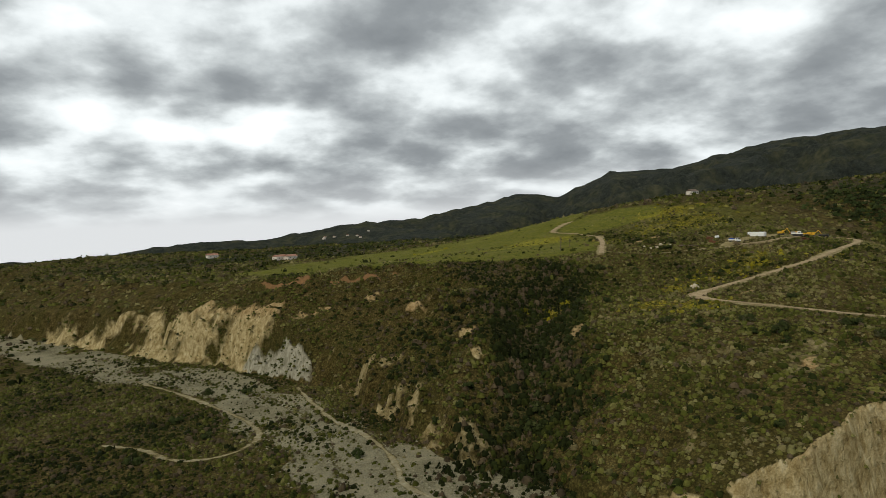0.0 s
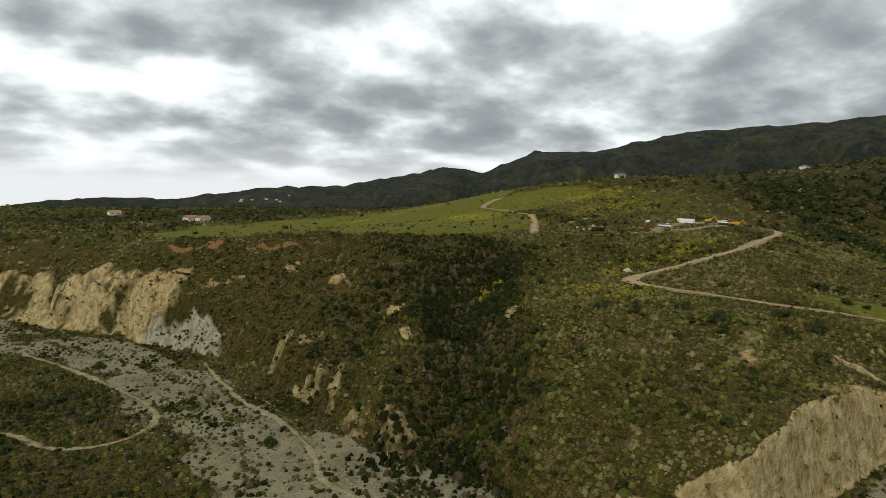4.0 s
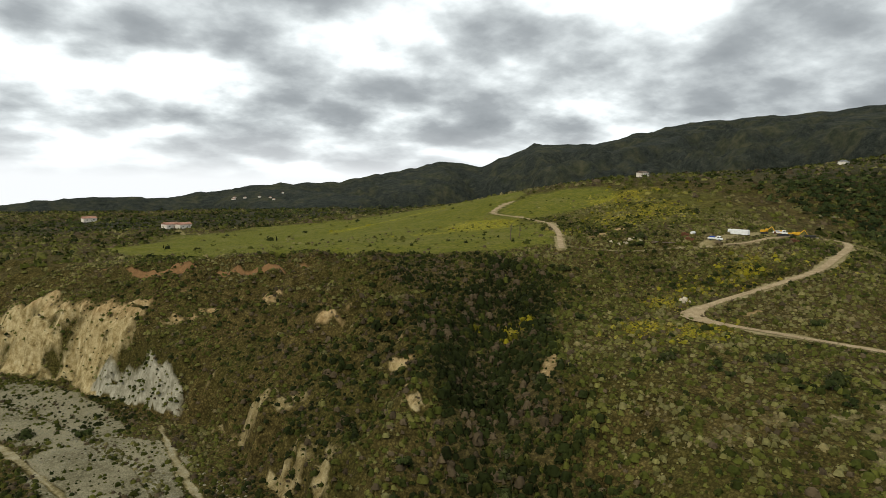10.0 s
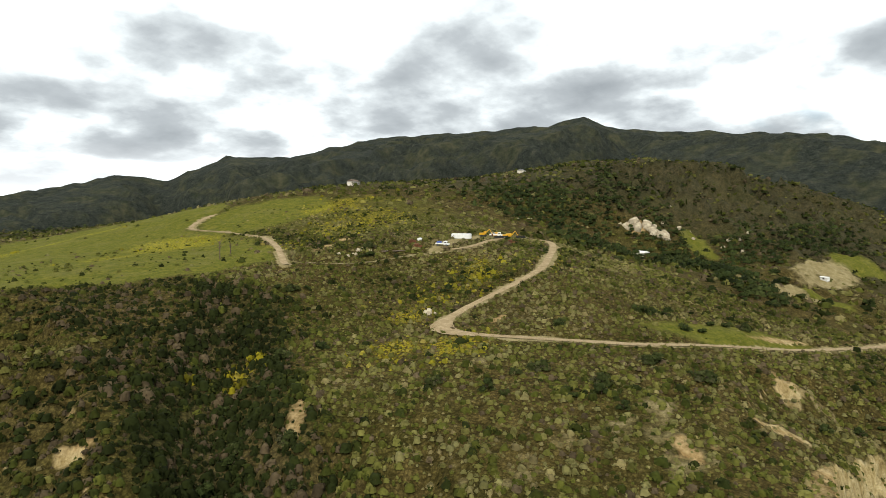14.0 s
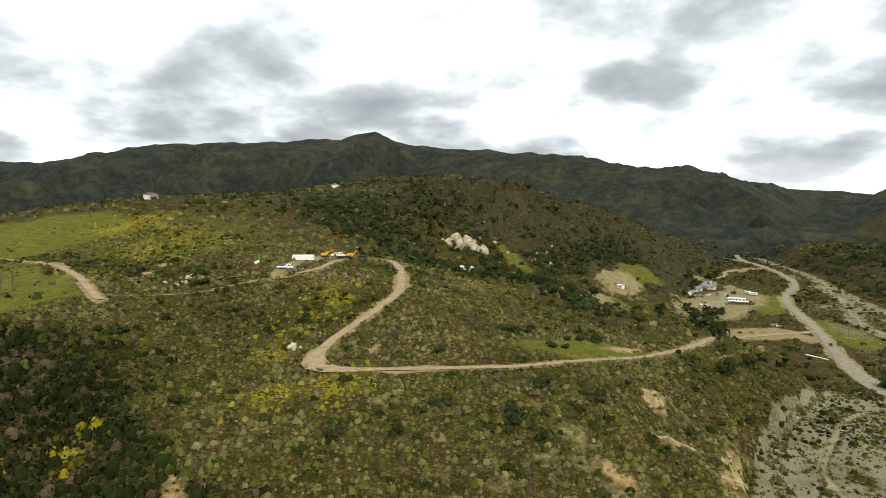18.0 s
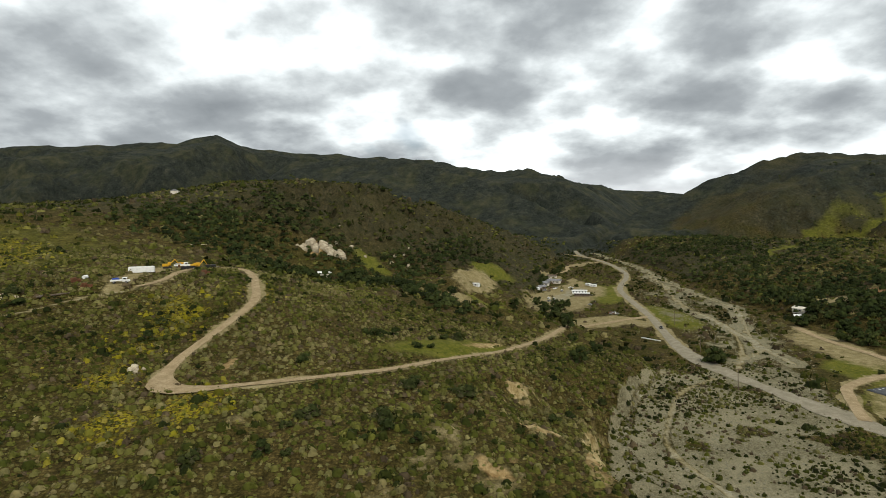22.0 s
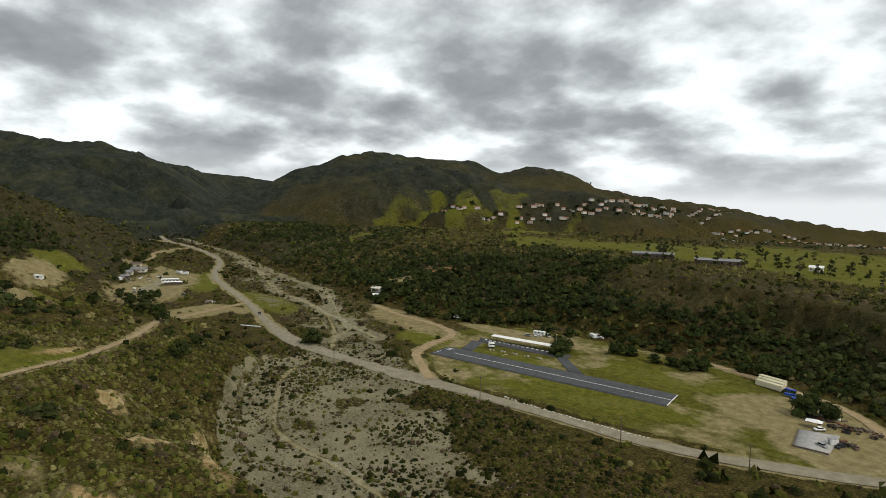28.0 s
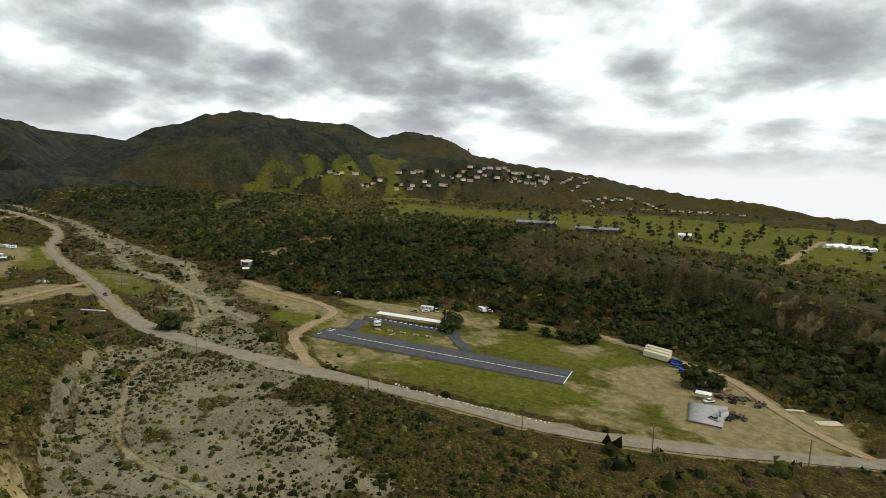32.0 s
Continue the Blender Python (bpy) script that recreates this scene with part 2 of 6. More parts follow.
    k.bump(relief, 0.8, 0.9)
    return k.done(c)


GROUND = ground_material()


# Landform.
def noise2(x, y, seed=0):
    """Smooth lattice noise in -1..1."""
    xi, yi = np.floor(x).astype(np.int64), np.floor(y).astype(np.int64)
    u, v = x - xi, y - yi
    u, v = u * u * u * (u * (u * 6 - 15) + 10), v * v * v * (v * (v * 6 - 15) + 10)

    def h(a, b):
        n = (a * 374761393 + b * 668265263 + seed * 974634777) & 0x7FFFFFFF
        n = ((n ^ (n >> 13)) * 1274126177) & 0x7FFFFFFF
        return ((n ^ (n >> 16)) & 0xFFFF) / 32767.5 - 1
    a, b, c, d = h(xi, yi), h(xi + 1, yi), h(xi, yi + 1), h(xi + 1, yi + 1)
    return (a + (b - a) * u) * (1 - v) + (c + (d - c) * u) * v


def fbm(x, y, size, octaves=4, seed=0, ridged=False):
    total, amp, norm = 0.0, 1.0, 0.0
    for k in range(octaves):
        n = noise2(x / size + 17.3 * k, y / size - 9.1 * k, seed + k)
        total = total + amp * (1 - 2 * np.abs(n) if ridged else n)
        norm, amp, size = norm + amp, amp * 0.5, size * 0.47
    return total / norm


def smooth(lo, hi, v):
    t = np.clip((v - lo) / (hi - lo), 0, 1)
    return t * t * (3 - 2 * t)


def near_line(x, y, line):
    """Distance to a polyline and the values carried along it at the nearest place."""
    line = np.asarray(line, float)
    best = np.full(x.shape, 1e9)
    carried = np.zeros((line.shape[1] - 2,) + x.shape)
    for p, q in zip(line[:-1], line[1:]):
        ex, ey = q[0] - p[0], q[1] - p[1]
        t = np.clip(((x - p[0]) * ex + (y - p[1]) * ey) / (ex * ex + ey * ey), 0, 1)
        d = np.hypot(x - p[0] - t * ex, y - p[1] - t * ey)
        m = d < best
        best = np.where(m, d, best)
        for k in range(len(carried)):
            carried[k] = np.where(m, p[2 + k] + t * (q[2 + k] - p[2 + k]), carried[k])
    return best, carried


def near_blend(x, y, line):
    """Distance to a polyline, and its values averaged over the parts that lie near."""
    line = np.asarray(line, float)
    best, weight = np.full(x.shape, 1e9), np.zeros(x.shape)
    carried = np.zeros((line.shape[1] - 2,) + x.shape)
    for p, q in zip(line[:-1], line[1:]):
        ex, ey = q[0] - p[0], q[1] - p[1]
        t = np.clip(((x - p[0]) * ex + (y - p[1]) * ey) / (ex * ex + ey * ey), 0, 1)
        d = np.hypot(x - p[0] - t * ex, y - p[1] - t * ey)
        best = np.minimum(best, d)
        w = 1 / (d + 1.5) ** 4
        weight += w
        for k in range(len(carried)):
            carried[k] += w * (p[2 + k] + t * (q[2 + k] - p[2 + k]))
    return best, carried / weight


def inside(x, y, ring):
    odd = np.zeros(x.shape, bool)
    for (ax, ay), (bx, by) in zip(ring, ring[1:] + ring[:1]):
        if ay != by:
            odd ^= ((ay > y) != (by > y)) & (x < (bx - ax) * (y - ay) / (by - ay) + ax)
    return odd


def blob(x, y, cx, cy, rx, ry, turn=0.0, soft=0.35):
    c, s = math.cos(radians(turn)), math.sin(radians(turn))
    u, v = ((x - cx) * c + (y - cy) * s) / rx, (-(x - cx) * s + (y - cy) * c) / ry
    return smooth(1 + soft, 1 - soft, np.hypot(u, v))


def spline_surface(spots, stiff):
    s = np.asarray(spots, float)
    n = len(s)

    def kernel(dx, dy):
        r2 = (dx * dx + dy * dy) / 1e4 + 1e-9
        return r2 * np.log(r2) * 0.5
    m = np.zeros((n + 3, n + 3))
    m[:n, :n] = kernel(s[:, None, 0] - s[None, :, 0], s[:, None, 1] - s[None, :, 1]) + stiff * np.eye(n)
    m[:n, n], m[:n, n + 1], m[:n, n + 2] = 1, s[:, 0] / 100, s[:, 1] / 100
    m[n:, :n] = m[:n, n:].T
    w = np.linalg.solve(m, np.concatenate([s[:, 2], np.zeros(3)]))

    def surface(x, y):
        z = w[n] + w[n + 1] * x / 100 + w[n + 2] * y / 100
        for k in range(n):
            z = z + w[k] * kernel(x - s[k, 0], y - s[k, 1])
        return z
    return surface


# Foot of the north bank, from downstream to upstream: x, y, height of the bare cliff, slope above it.
FOOT_N = [(-900, 1200, 8, .2), (-330, 620, 12, .3), (-98, 325, 25, .45), (-35, 243, 27, .5), (-1, 188, 18, .5),
          (13, 165, 14, .5), (30, 92, 12, .5), (34, 48, 11, .5), (44, 22, 8, .4), (60, 40, 2, .3), (62, -8, 4, .3), (74, -38, 11, .2),
          (101, -45, 20, .15), (138, -37, 25, .12), (178, -30, 21, .3), (205, -34, 9, .5), (250, -46, 6, .5), (322, -86, 4, .3),
          (400, -84, 3, .25), (450, -48, 3, .3), (520, -34, 5, .4), (760, -84, 6, .5), (1080, -135, 8, .5), (1200, -203, 10, .5), (1340, -264, 10, .5), (1920, -450, 10, .5), (2760, -788, 10, .5)]
# Foot of the south bank: x, y, cliff height, slope.
FOOT_S = [(-900, -640, 10, .4), (-120, -360, 14, .6), (60, -270, 16, .62), (105, -276, 15, .62), (160, -300, 14, .6), (211, -304, 12, .5), (262, -296, 8, .4),
          (316, -284, 5, .3), (352, -256, 4, .25), (400, -246, 4, .2), (452, -228, 5, .25), (520, -218, 8, .3), (620, -220, 6, .3), (760, -228, 5, .3), (900, -218, 6, .4), (1080, -214, 8, .5), (1200, -224, 10, .5), (1340, -275, 10, .5), (1920, -460, 10, .5), (2760, -800, 10, .5)]
SPOTS_NEAR = [(72, -15, 9), (84, -29, 15), (103, -33, 20), (134, -30, 25), (170, -14, 28), (152, 46, 32), (214, 25, 34), (190, 62, 36), (150, 85, 33), (116, 95, 28),
              (127, 135, 35), (180, 168, 51), (222, 114, 42), (240, 95, 49), (272, 98, 53), (285, 140, 61), (200, 200, 57), (199, 253, 58), (85, 254, 53),
              (36, 306, 45), (144, 508, 42), (-47, 541, 34), (-200, 700, 28), (70, 190, 48), (45, 130, 36), (230, 350, 61), (330, 60, 43), (280, -3, 25)]
SPOTS_FAR = [(281, 376, 76), (415, 379, 97), (340, 250, 76), (390, 170, 62), (326, -25, 20), (383, -48, 15), (340, 25, 33), (430, 30, 37),
             (455, -9, 36), (537, 94, 46), (472, 118, 42), (515, 140, 66), (610, 120, 90), (616, 300, 112), (720, 85, 104), (815, -20, 76),
             (560, 0, 33), (650, -10, 42), (900, -60, 55), (600, 600, 70), (200, 900, 38), (900, 500, 120), (-100, 1200, 10), (1100, 200, 110)]
SPOTS_SOUTH = [(406, -330, 36), (366, -405, 40), (300, -430, 37), (232, -395, 35), (196, -455, 31), (149, -490, 27), (100, -520, 24), (189, -721, 24),
               (-100, -480, 22), (421, -1000, 20), (520, -280, 14), (600, -330, 26), (800, -340, 36), (1000, -480, 46), (1150, -640, 60), (900, -760, 44), (1300, -380, 80),
               (700, -1150, 30), (0, -1300, -20)]
RIDGE_NORTH = [(-783, 2472, -59), (-476, 2552, -9), (-206, 2590, 22), (65, 2599, 13), (442, 2666, 71), (791, 2691, 90), (1335, 2696, 196), (1497, 2611, 169),
               (1719, 2472, 285), (1928, 2314, 280), (2123, 1996, 355), (2241, 1864, 380), (2325, 1675, 385), (2420, 1442, 390), (2436, 1204, 393), (2505, 1054, 427),
               (2549, 945, 374), (2602, 789, 355), (2719, 524, 346), (2809, 244, 331), (2617, -113, 249), (2510, -217, 252), (2588, -406, 195), (2748, -629, 178)]
RIDGE_SOUTH = [(1461, -413, 91), (1476, -530, 134), (1481, -650, 178), (1483, -761, 201), (1477, -875, 194), (1417, -1053, 191), (1370, -1113, 159), (1283, -1137, 178),
               (1246, -1248, 159), (1224, -1337, 123), (1189, -1497, 102), (1050, -1714, 77), (973, -1871, 45), (844, -2039, 16), (730, -2187, 9), (537, -2241, -18), (354, -2376, -39), (-197, -2490, -71)]
# Spurs that close the canyon upstream, and the far crest seen between them.
SPUR_FRONT = [(1839, 547, 250), (1759, 176, 238), (1617, -4, 166), (1490, -137, 104), (1397, -225, 50)]
SPUR_BACK = [(2516, 77, 265), (2365, -94, 226), (2259, -193, 236), (2148, -281, 178), (2031, -379, 122), (1930, -430, 60)]
CREST_FAR = [(4300, -500, 230), (4208, -957, 208), (4149, -1186, 193), (4103, -1335, 172), (4000, -1600, 120)]
upland_north = spline_surface(SPOTS_NEAR + SPOTS_FAR, 0.02)
upland_south = spline_surface(SPOTS_SOUTH, 0.05)
FLOOR_RING = [p[:2] for p in FOOT_N] + [p[:2] for p in FOOT_S[::-1]]
GULLY = [(52, 30, 1), (72, 52, 7), (88, 78, 15), (104, 108, 22), (124, 138, 30), (148, 160, 42)]
SPUR = [(42, 36, 8), (50, 70, 20), (52, 110, 31), (66, 150, 42), (95, 185, 51)]
RIVER_BED = [(-260, 520, 30), (-105, 283, 24), (-61, 240, 24), (-25, 165, 20), (-8, 110, 22), (2, 60, 22), (30, 0, 26), (80, -80, 34), (165, -66, 34), (225, -82, 46), (285, -105, 42),
             (330, -135, 24), (400, -160, 30), (480, -170, 40), (560, -176, 36), (650, -182, 26), (740, -188, 22), (860, -180, 14), (1080, -180, 10), (1200, -213, 6), (1340, -269, 3)]


def floor_height(x, y):
    return 0.013 * (np.clip(x, -900, 2600) - 150) - 0.03 * np.clip(y - 20, 0, 300) - 0.004 * np.clip(y - 320, 0, 1500)


def natural_height(x, y):
    floor = floor_height(x, y)
    dn, (cn, sn) = near_blend(x, y, FOOT_N)
    ds, (cs, ss) = near_blend(x, y, FOOT_S)
    on_floor = inside(x, y, FLOOR_RING)
    rough = fbm(x, y, 14, 3, 5)
    wobble = 6 * fbm(x, y, 26, 3, 11) + 4.5 * fbm(x, y, 10, 3, 13, True)
    reach = np.hypot(x - 100, y)
    far_low = -0.05 * np.clip(reach - 900, 0, 5000)
    fade = smooth(1100, 700, reach)
    # banks
    bluff = blob(x, y, 140, -35, 62, 40, 0, 0.6)
    dn2, ds2 = np.clip(dn + wobble * (1 - 0.75 * bluff), 0, None), np.clip(ds + wobble, 0, None)
    wall_n = floor + cn * smooth(0, (5 + cn * 0.6) * (1 - 0.6 * bluff), dn2) + sn * np.clip(dn2 - 3, 0, None) * (1 + 0.3 * rough)
    wall_s = floor + cs * smooth(0, 14 + cs * 0.9, ds2) + ss * np.clip(ds2 - 3, 0, None) * (1 + 0.3 * rough)
    # below the mesa a wooded apron leads up to a bare scarp
    scarp = smooth(260, 200, x)
    d3 = ds2 + 14 * fbm(x, y, 45, 3, 19)
    apron = floor + 0.22 * d3 + 20 * smooth(44, 62, d3) + 0.3 * np.clip(d3 - 60, 0, None)
    wall_s = wall_s + (apron - wall_s) * scarp
    north = np.where(reach < 1600, upland_north(x, y), 0) * fade + (1 - fade) * (40 + far_low)
    south = np.where(reach < 1600, upland_south(x, y), 0) * fade + (1 - fade) * (30 + far_low)
    dsp, (zsp,) = near_line(x, y, SPUR)
    north = np.maximum(north, zsp - 0.55 * dsp - 0.004 * dsp * dsp)
    dg, (zg,) = near_line(x, y, GULLY)
    north = np.minimum(north, zg + 0.42 * np.clip(dg - 3, 0, None) + 0.006 * dg * dg)

    def softmin(a, b, k):
        h = np.clip(0.5 + 0.5 * (b - a) / k, 0, 1)
        return b + (a - b) * h - k * h * (1 - h)
    north, south = softmin(north, wall_n, 2.2), softmin(south, wall_s, 4.0)
    z = np.where(on_floor, floor, np.where(dn < ds, north, south))
    # mountains
    big = fbm(x, y, 620, 5, 31, True)
    for ridge, start, steep, lump, fine in ((RIDGE_NORTH, 900, 0.56, 230, 80), (RIDGE_SOUTH, 600, 0.62, 90, 34), (SPUR_FRONT, 1000, 0.8, 30, 26), (SPUR_BACK, 1000, 0.8, 30, 26), (CREST_FAR, 1000, 0.5, 60, 20)):
        d, (zr,) = near_line(x, y, ridge)
        zz = zr - steep * d ** 0.93 + (big - 0.12) * np.clip(d * 0.5, 0, lump) * smooth(0, 160, d)
        zz = zz + fine * fbm(x + 40 * big, y - 40 * big, 230, 5, 77, True) * smooth(10, 220, d)
        zz = np.minimum(np.minimum(zz, zr - 0.17 * d), floor + 12 + 0.72 * np.minimum(dn, ds))
        zz = zz + (9 if zr.max() > 120 else 4) * fbm(x, y, 150, 4, 29, True) * smooth(110, 20, d)
        use = smooth(start - 250, start + 250, reach) * np.where(on_floor, 0.0, 1.0)
        z = np.where(use > 0, np.maximum(z, z + (zz - z) * use), z)
    # unevenness
    off = np.where(on_floor, 0, 1)
    gulch = fbm(x, y, 48, 3, 3, True)
    edge = smooth(0, 30, np.minimum(dn, ds)) * off
    calm = np.maximum(blob(x, y, 150, 310, 75, 120, -15, 0.25), blob(x, y, 280, 140, 75, 30, 0, 0.5))
    z = z + edge * (1.5 * gulch + 0.8 * rough) * (1 - 0.85 * calm)
    z = z + off * smooth(500, 900, reach) * 6 * fbm(x, y, 90, 4, 8, True)
    z = z + 0.12 * fbm(x, y, 5, 2, 21)
    return z


# Roads, runs of x and y with a width.
ROADS = {
    "canyon_road": (7.8, [(40, -262), (71, -236), (121, -195), (152, -175), (194, -163), (256, -143), (318, -122), (362, -114), (414, -118), (480, -127), (580, -132), (638, -139), (735, -174), (800, -180), (895, -182), (1010, -165), (1116, -174)]),
    "switchback_road": (3.7, [(262, 146), (275, 141), (294, 144), (330, 147), (347, 140), (338, 127), (312, 114), (294, 107), (272, 98), (256, 95), (236, 98), (214, 102), (202, 101), (191, 99), (184, 94), (184, 88), (189, 78), (197, 61), (206, 46), (215, 31), (245, 12), (282, -6), (326, -27), (380, -46), (394, -53)]),
    "yard_track": (2.6, [(262, 147), (254, 156), (244, 162), (225, 165), (209, 172), (199, 190)]),
    "upper_lane": (4.5, [(738, -76), (803, -117), (844, -115), (884, -148), (905, -180)]),
    "far_lane": (4.5, [(1058, -141), (987, -173), (905, -182)]),
    "mesa_road": (4.5, [(168, -473), (178, -540), (186, -607), (199, -731)]),
    "field_track": (3.2, [(189, 184), (197, 197), (215, 222), (236, 262), (244, 300), (242, 330), (240, 352), (281, 376)]),
    "ranch_lane": (5.0, [(446, -68), (474, -112), (482, -127)]),
    "airfield_loop": (5.0, [(257, -145), (285, -156), (301, -163), (314, -182), (325, -208), (345, -213), (365, -212), (398, -206), (439, -210)]),
    "south_track": (4.5, [(211, -294), (180, -291), (160, -286), (135, -281), (116, -264), (93, -244), (74, -236)]),
    "wash_track": (2.8, [(321, -122), (363, -145), (434, -168), (479, -168), (530, -166), (600, -176), (650, -189), (738, -195)]),
    "bed_track": (2.2, [(318, -112), (298, -87), (262, -72), (232, -60), (190, -72), (120, -75), (60, -30), (15, 23), (20, 50), (16, 82), (4, 112), (-4, 181)]),
    "terrace_track": (2.2, [(-101, 259), (-68, 206), (-41, 153), (-26, 118), (-24, 98), (-38, 83), (-56, 86), (-67, 106), (-85, 120)]),
}


def resample(points, step):
    p = np.asarray(points, float)
    # rounded corners
    for _ in range(2):
        q = [p[0]]
        for a, b in zip(p[:-1], p[1:]):
            q += [a * 0.75 + b * 0.25, a * 0.25 + b * 0.75]
        p = np.array(q + [p[-1]])
    s = np.concatenate([[0], np.cumsum(np.hypot(*np.diff(p, axis=0).T))])
    t = np.arange(0, s[-1], step)
    return np.stack([np.interp(t, s, p[:, 0]), np.interp(t, s, p[:, 1])], 1)


BEDS = {}
for road_name, (road_width, road_points) in ROADS.items():
    xy = resample(road_points, 4.0)
    z = natural_height(xy[:, 0], xy[:, 1])
    for _ in range(6):
        z = np.convolve(np.pad(z, 2, mode="edge"), np.ones(5) / 5, "valid")
    BEDS[road_name] = np.column_stack([xy, z])


PADS = [(300, 148, 46, 14, 61.0), (125, -228, 22, 18, 0.5)]


def height(x, y):
    x, y = np.asarray(x, float), np.asarray(y, float)
    z = natural_height(x, y)
    for name, bed in BEDS.items():
        w = ROADS[name][0]
        m = (x > bed[:, 0].min() - 12) & (x < bed[:, 0].max() + 12) & (y > bed[:, 1].min() - 12) & (y < bed[:, 1].max() + 12)
        if m.any():
            d, (zb,) = near_line(x[m], y[m], bed)
            z[m] = zb + (z[m] - zb) * smooth(w * 0.5 + 0.6, w * 0.5 + 4.5, d)
    return z


FAINT = ("bed_track", "terrace_track", "wash_track", "yard_track")
# Sandy channels in the wash.
CHANNELS = [[(330, -90), (300, -72), (264, -57), (240, -48), (215, -46), (190, -62)], [(282, -82), (248, -67), (221, -60), (196, -72), (150, -78)], [(340, -161), (411, -164), (478, -166), (522, -162), (624, -187), (740, -196)],
            [(346, -134), (369, -157), (420, -172), (512, -202), (602, -197), (723, -201), (820, -209), (900, -205), (1060, -195)], [(-1, 35), (0, 91), (-10, 140), (-40, 200), (-80, 262)]]


AIRFIELD = [(257, -150), (300, -170), (330, -215), (365, -214), (432, -200), (430, -222), (345, -232), (318, -262), (262, -282), (205, -292), (160, -280), (120, -262), (78, -238), (122, -205), (152, -184), (196, -170)]
# Grass of the mesa, out to its rim.
MEADOW = [(8, 318), (30, 282), (62, 252), (96, 226), (132, 208), (166, 198), (196, 196), (205, 212), (226, 250), (236, 300), (236, 352), (285, 376), (330, 420), (250, 520), (160, 560), (40, 520), (-40, 440), (-20, 370)]


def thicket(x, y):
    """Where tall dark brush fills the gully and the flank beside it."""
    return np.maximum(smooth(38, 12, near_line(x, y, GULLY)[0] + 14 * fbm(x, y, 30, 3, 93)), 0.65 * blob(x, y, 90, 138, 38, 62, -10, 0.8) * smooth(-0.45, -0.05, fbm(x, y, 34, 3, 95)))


def cover_masks(x, y, z, slope):
    """Soil: gravel, cliff, grass, dirt. Cover: flowers, orange soil, woodland floor and far slopes, pale rock."""
    on_floor = inside(x, y, FLOOR_RING)
    dn, (cn, _) = near_line(x, y, FOOT_N)
    ds, (cs, _) = near_line(x, y, FOOT_S)
    d, (w,) = near_line(x, y, RIVER_BED)
    reach = np.hypot(x - 100, y)
    n1 = fbm(x, y, 40, 4, 51)
    gravel = smooth(1.25, 0.7, (d + 9 * n1) / w) * on_floor * (1 - 0.75 * smooth(0.12, 0.4, fbm(x, y, 30, 3, 58)))
    n2 = fbm(x, y, 13, 3, 53)
    run = np.minimum.reduce([near_line(x, y, c)[0] for c in CHANNELS])
    gravel = gravel * np.where(x > 325, 0.08 + 0.5 * smooth(0.0, 0.3, n1), 1.0)
    gravel = np.maximum(gravel, smooth(8, 4, run + 3 * n2))
    lower = smooth(14, 3, dn) * np.where(y > 170, 0.22, 0.02)
    n3 = fbm(x, y, 22, 3, 57)
    cliff = np.where((x < 62) & (y > 20), 0.25, 1.0) * smooth(0.62, 0.95, slope * 0.75 + 0.45 * n1 + 0.45 * n2 + 0.45 * n3 + lower) * smooth(70, 36, dn) * smooth(5, 10, cn) * (dn < ds) * ~on_floor * (reach < 900)
    rim = smooth(10, 16, z + 5 * n2) * smooth(0.8, 1.2, slope) * blob(x, y, 90, -390, 190, 110, 0) * (ds < dn)
    # bare faces in the scrub of the north bank, then pale ones at its foot
    for cx, cy, rx, ry, t in ((2, 238, 24, 11, -40), (22, 226, 12, 9, -30), (45, 38, 9, 6, -60), (46, 212, 5, 6, 0), (59, 168, 4, 3, 0)):
        cliff = np.maximum(cliff, blob(x, y, cx, cy, rx, ry, t, 0.5) * smooth(-0.45, -0.1, n2 + 0.7 * n3) * smooth(0.25, 0.5, slope))
    face = near_line(x, y, [(-190, 440), (-112, 352), (-88, 318), (-58, 288), (-34, 258), (-26, 244)])[0]
    bank = near_line(x, y, [(14, 172), (25, 150), (31, 118), (33, 84), (38, 55), (47, 36)])[0]
    cliff = np.maximum(cliff, 0.66 * smooth(17, 9, face + 13 * n3 + 7 * n2) * smooth(-0.5, -0.1, n2 + 0.6 * n1 + 0.5 * fbm(x, y, 6, 3, 59)) * smooth(0.25, 0.5, slope))
    cliff = np.maximum(np.where((bank < 24) & (x < 62), 0.42 * cliff, cliff), 0.5 * smooth(15, 4, bank + 8 * n3) * smooth(-0.25, 0.15, n2 + 0.9 * fbm(x, y, 5, 3, 59)) * smooth(0.2, 0.45, slope))
    cliff = np.maximum.reduce([cliff, blob(x, y, 508, 136, 13, 7) * 0.9, rim * smooth(0.05, 0.4, n1 + n2 + 0.5 * n3) * 0.44])
    for cx, cy, rx, ry, t in ((115, 90, 12, 3, 40), (187, -13, 4, 9, 20), (286, 2, 22, 2.6, -30), (225, 199, 12, 2.4, 10), (246, 206, 4, 3, 0), (206, 84, 5, 2, 0), (228, -8, 10, 4, 30), (170, -26, 22, 4, -10)):
        cliff = np.maximum(cliff, blob(x, y, cx, cy, rx, ry, t) * (0.55 + 0.4 * smooth(-0.3, 0.3, n2)))
    pale = blob(x, y, -12, 207, 36, 11, -57, 0.4) * smooth(12, 4, dn + 5 * n3) * smooth(14, 20, cn) * smooth(0.4, 0.8, slope) * smooth(-0.35, 0.0, n1) * ~on_floor * (x < 60) * (dn < ds)
    # green fields
    bend = 14 + 60 * smooth(450, 800, reach)
    tx, ty = x, y
    x, y = x + bend * fbm(tx, ty, 70, 4, 63), y + bend * fbm(tx, ty, 70, 4, 67)
    grass = np.zeros_like(x)
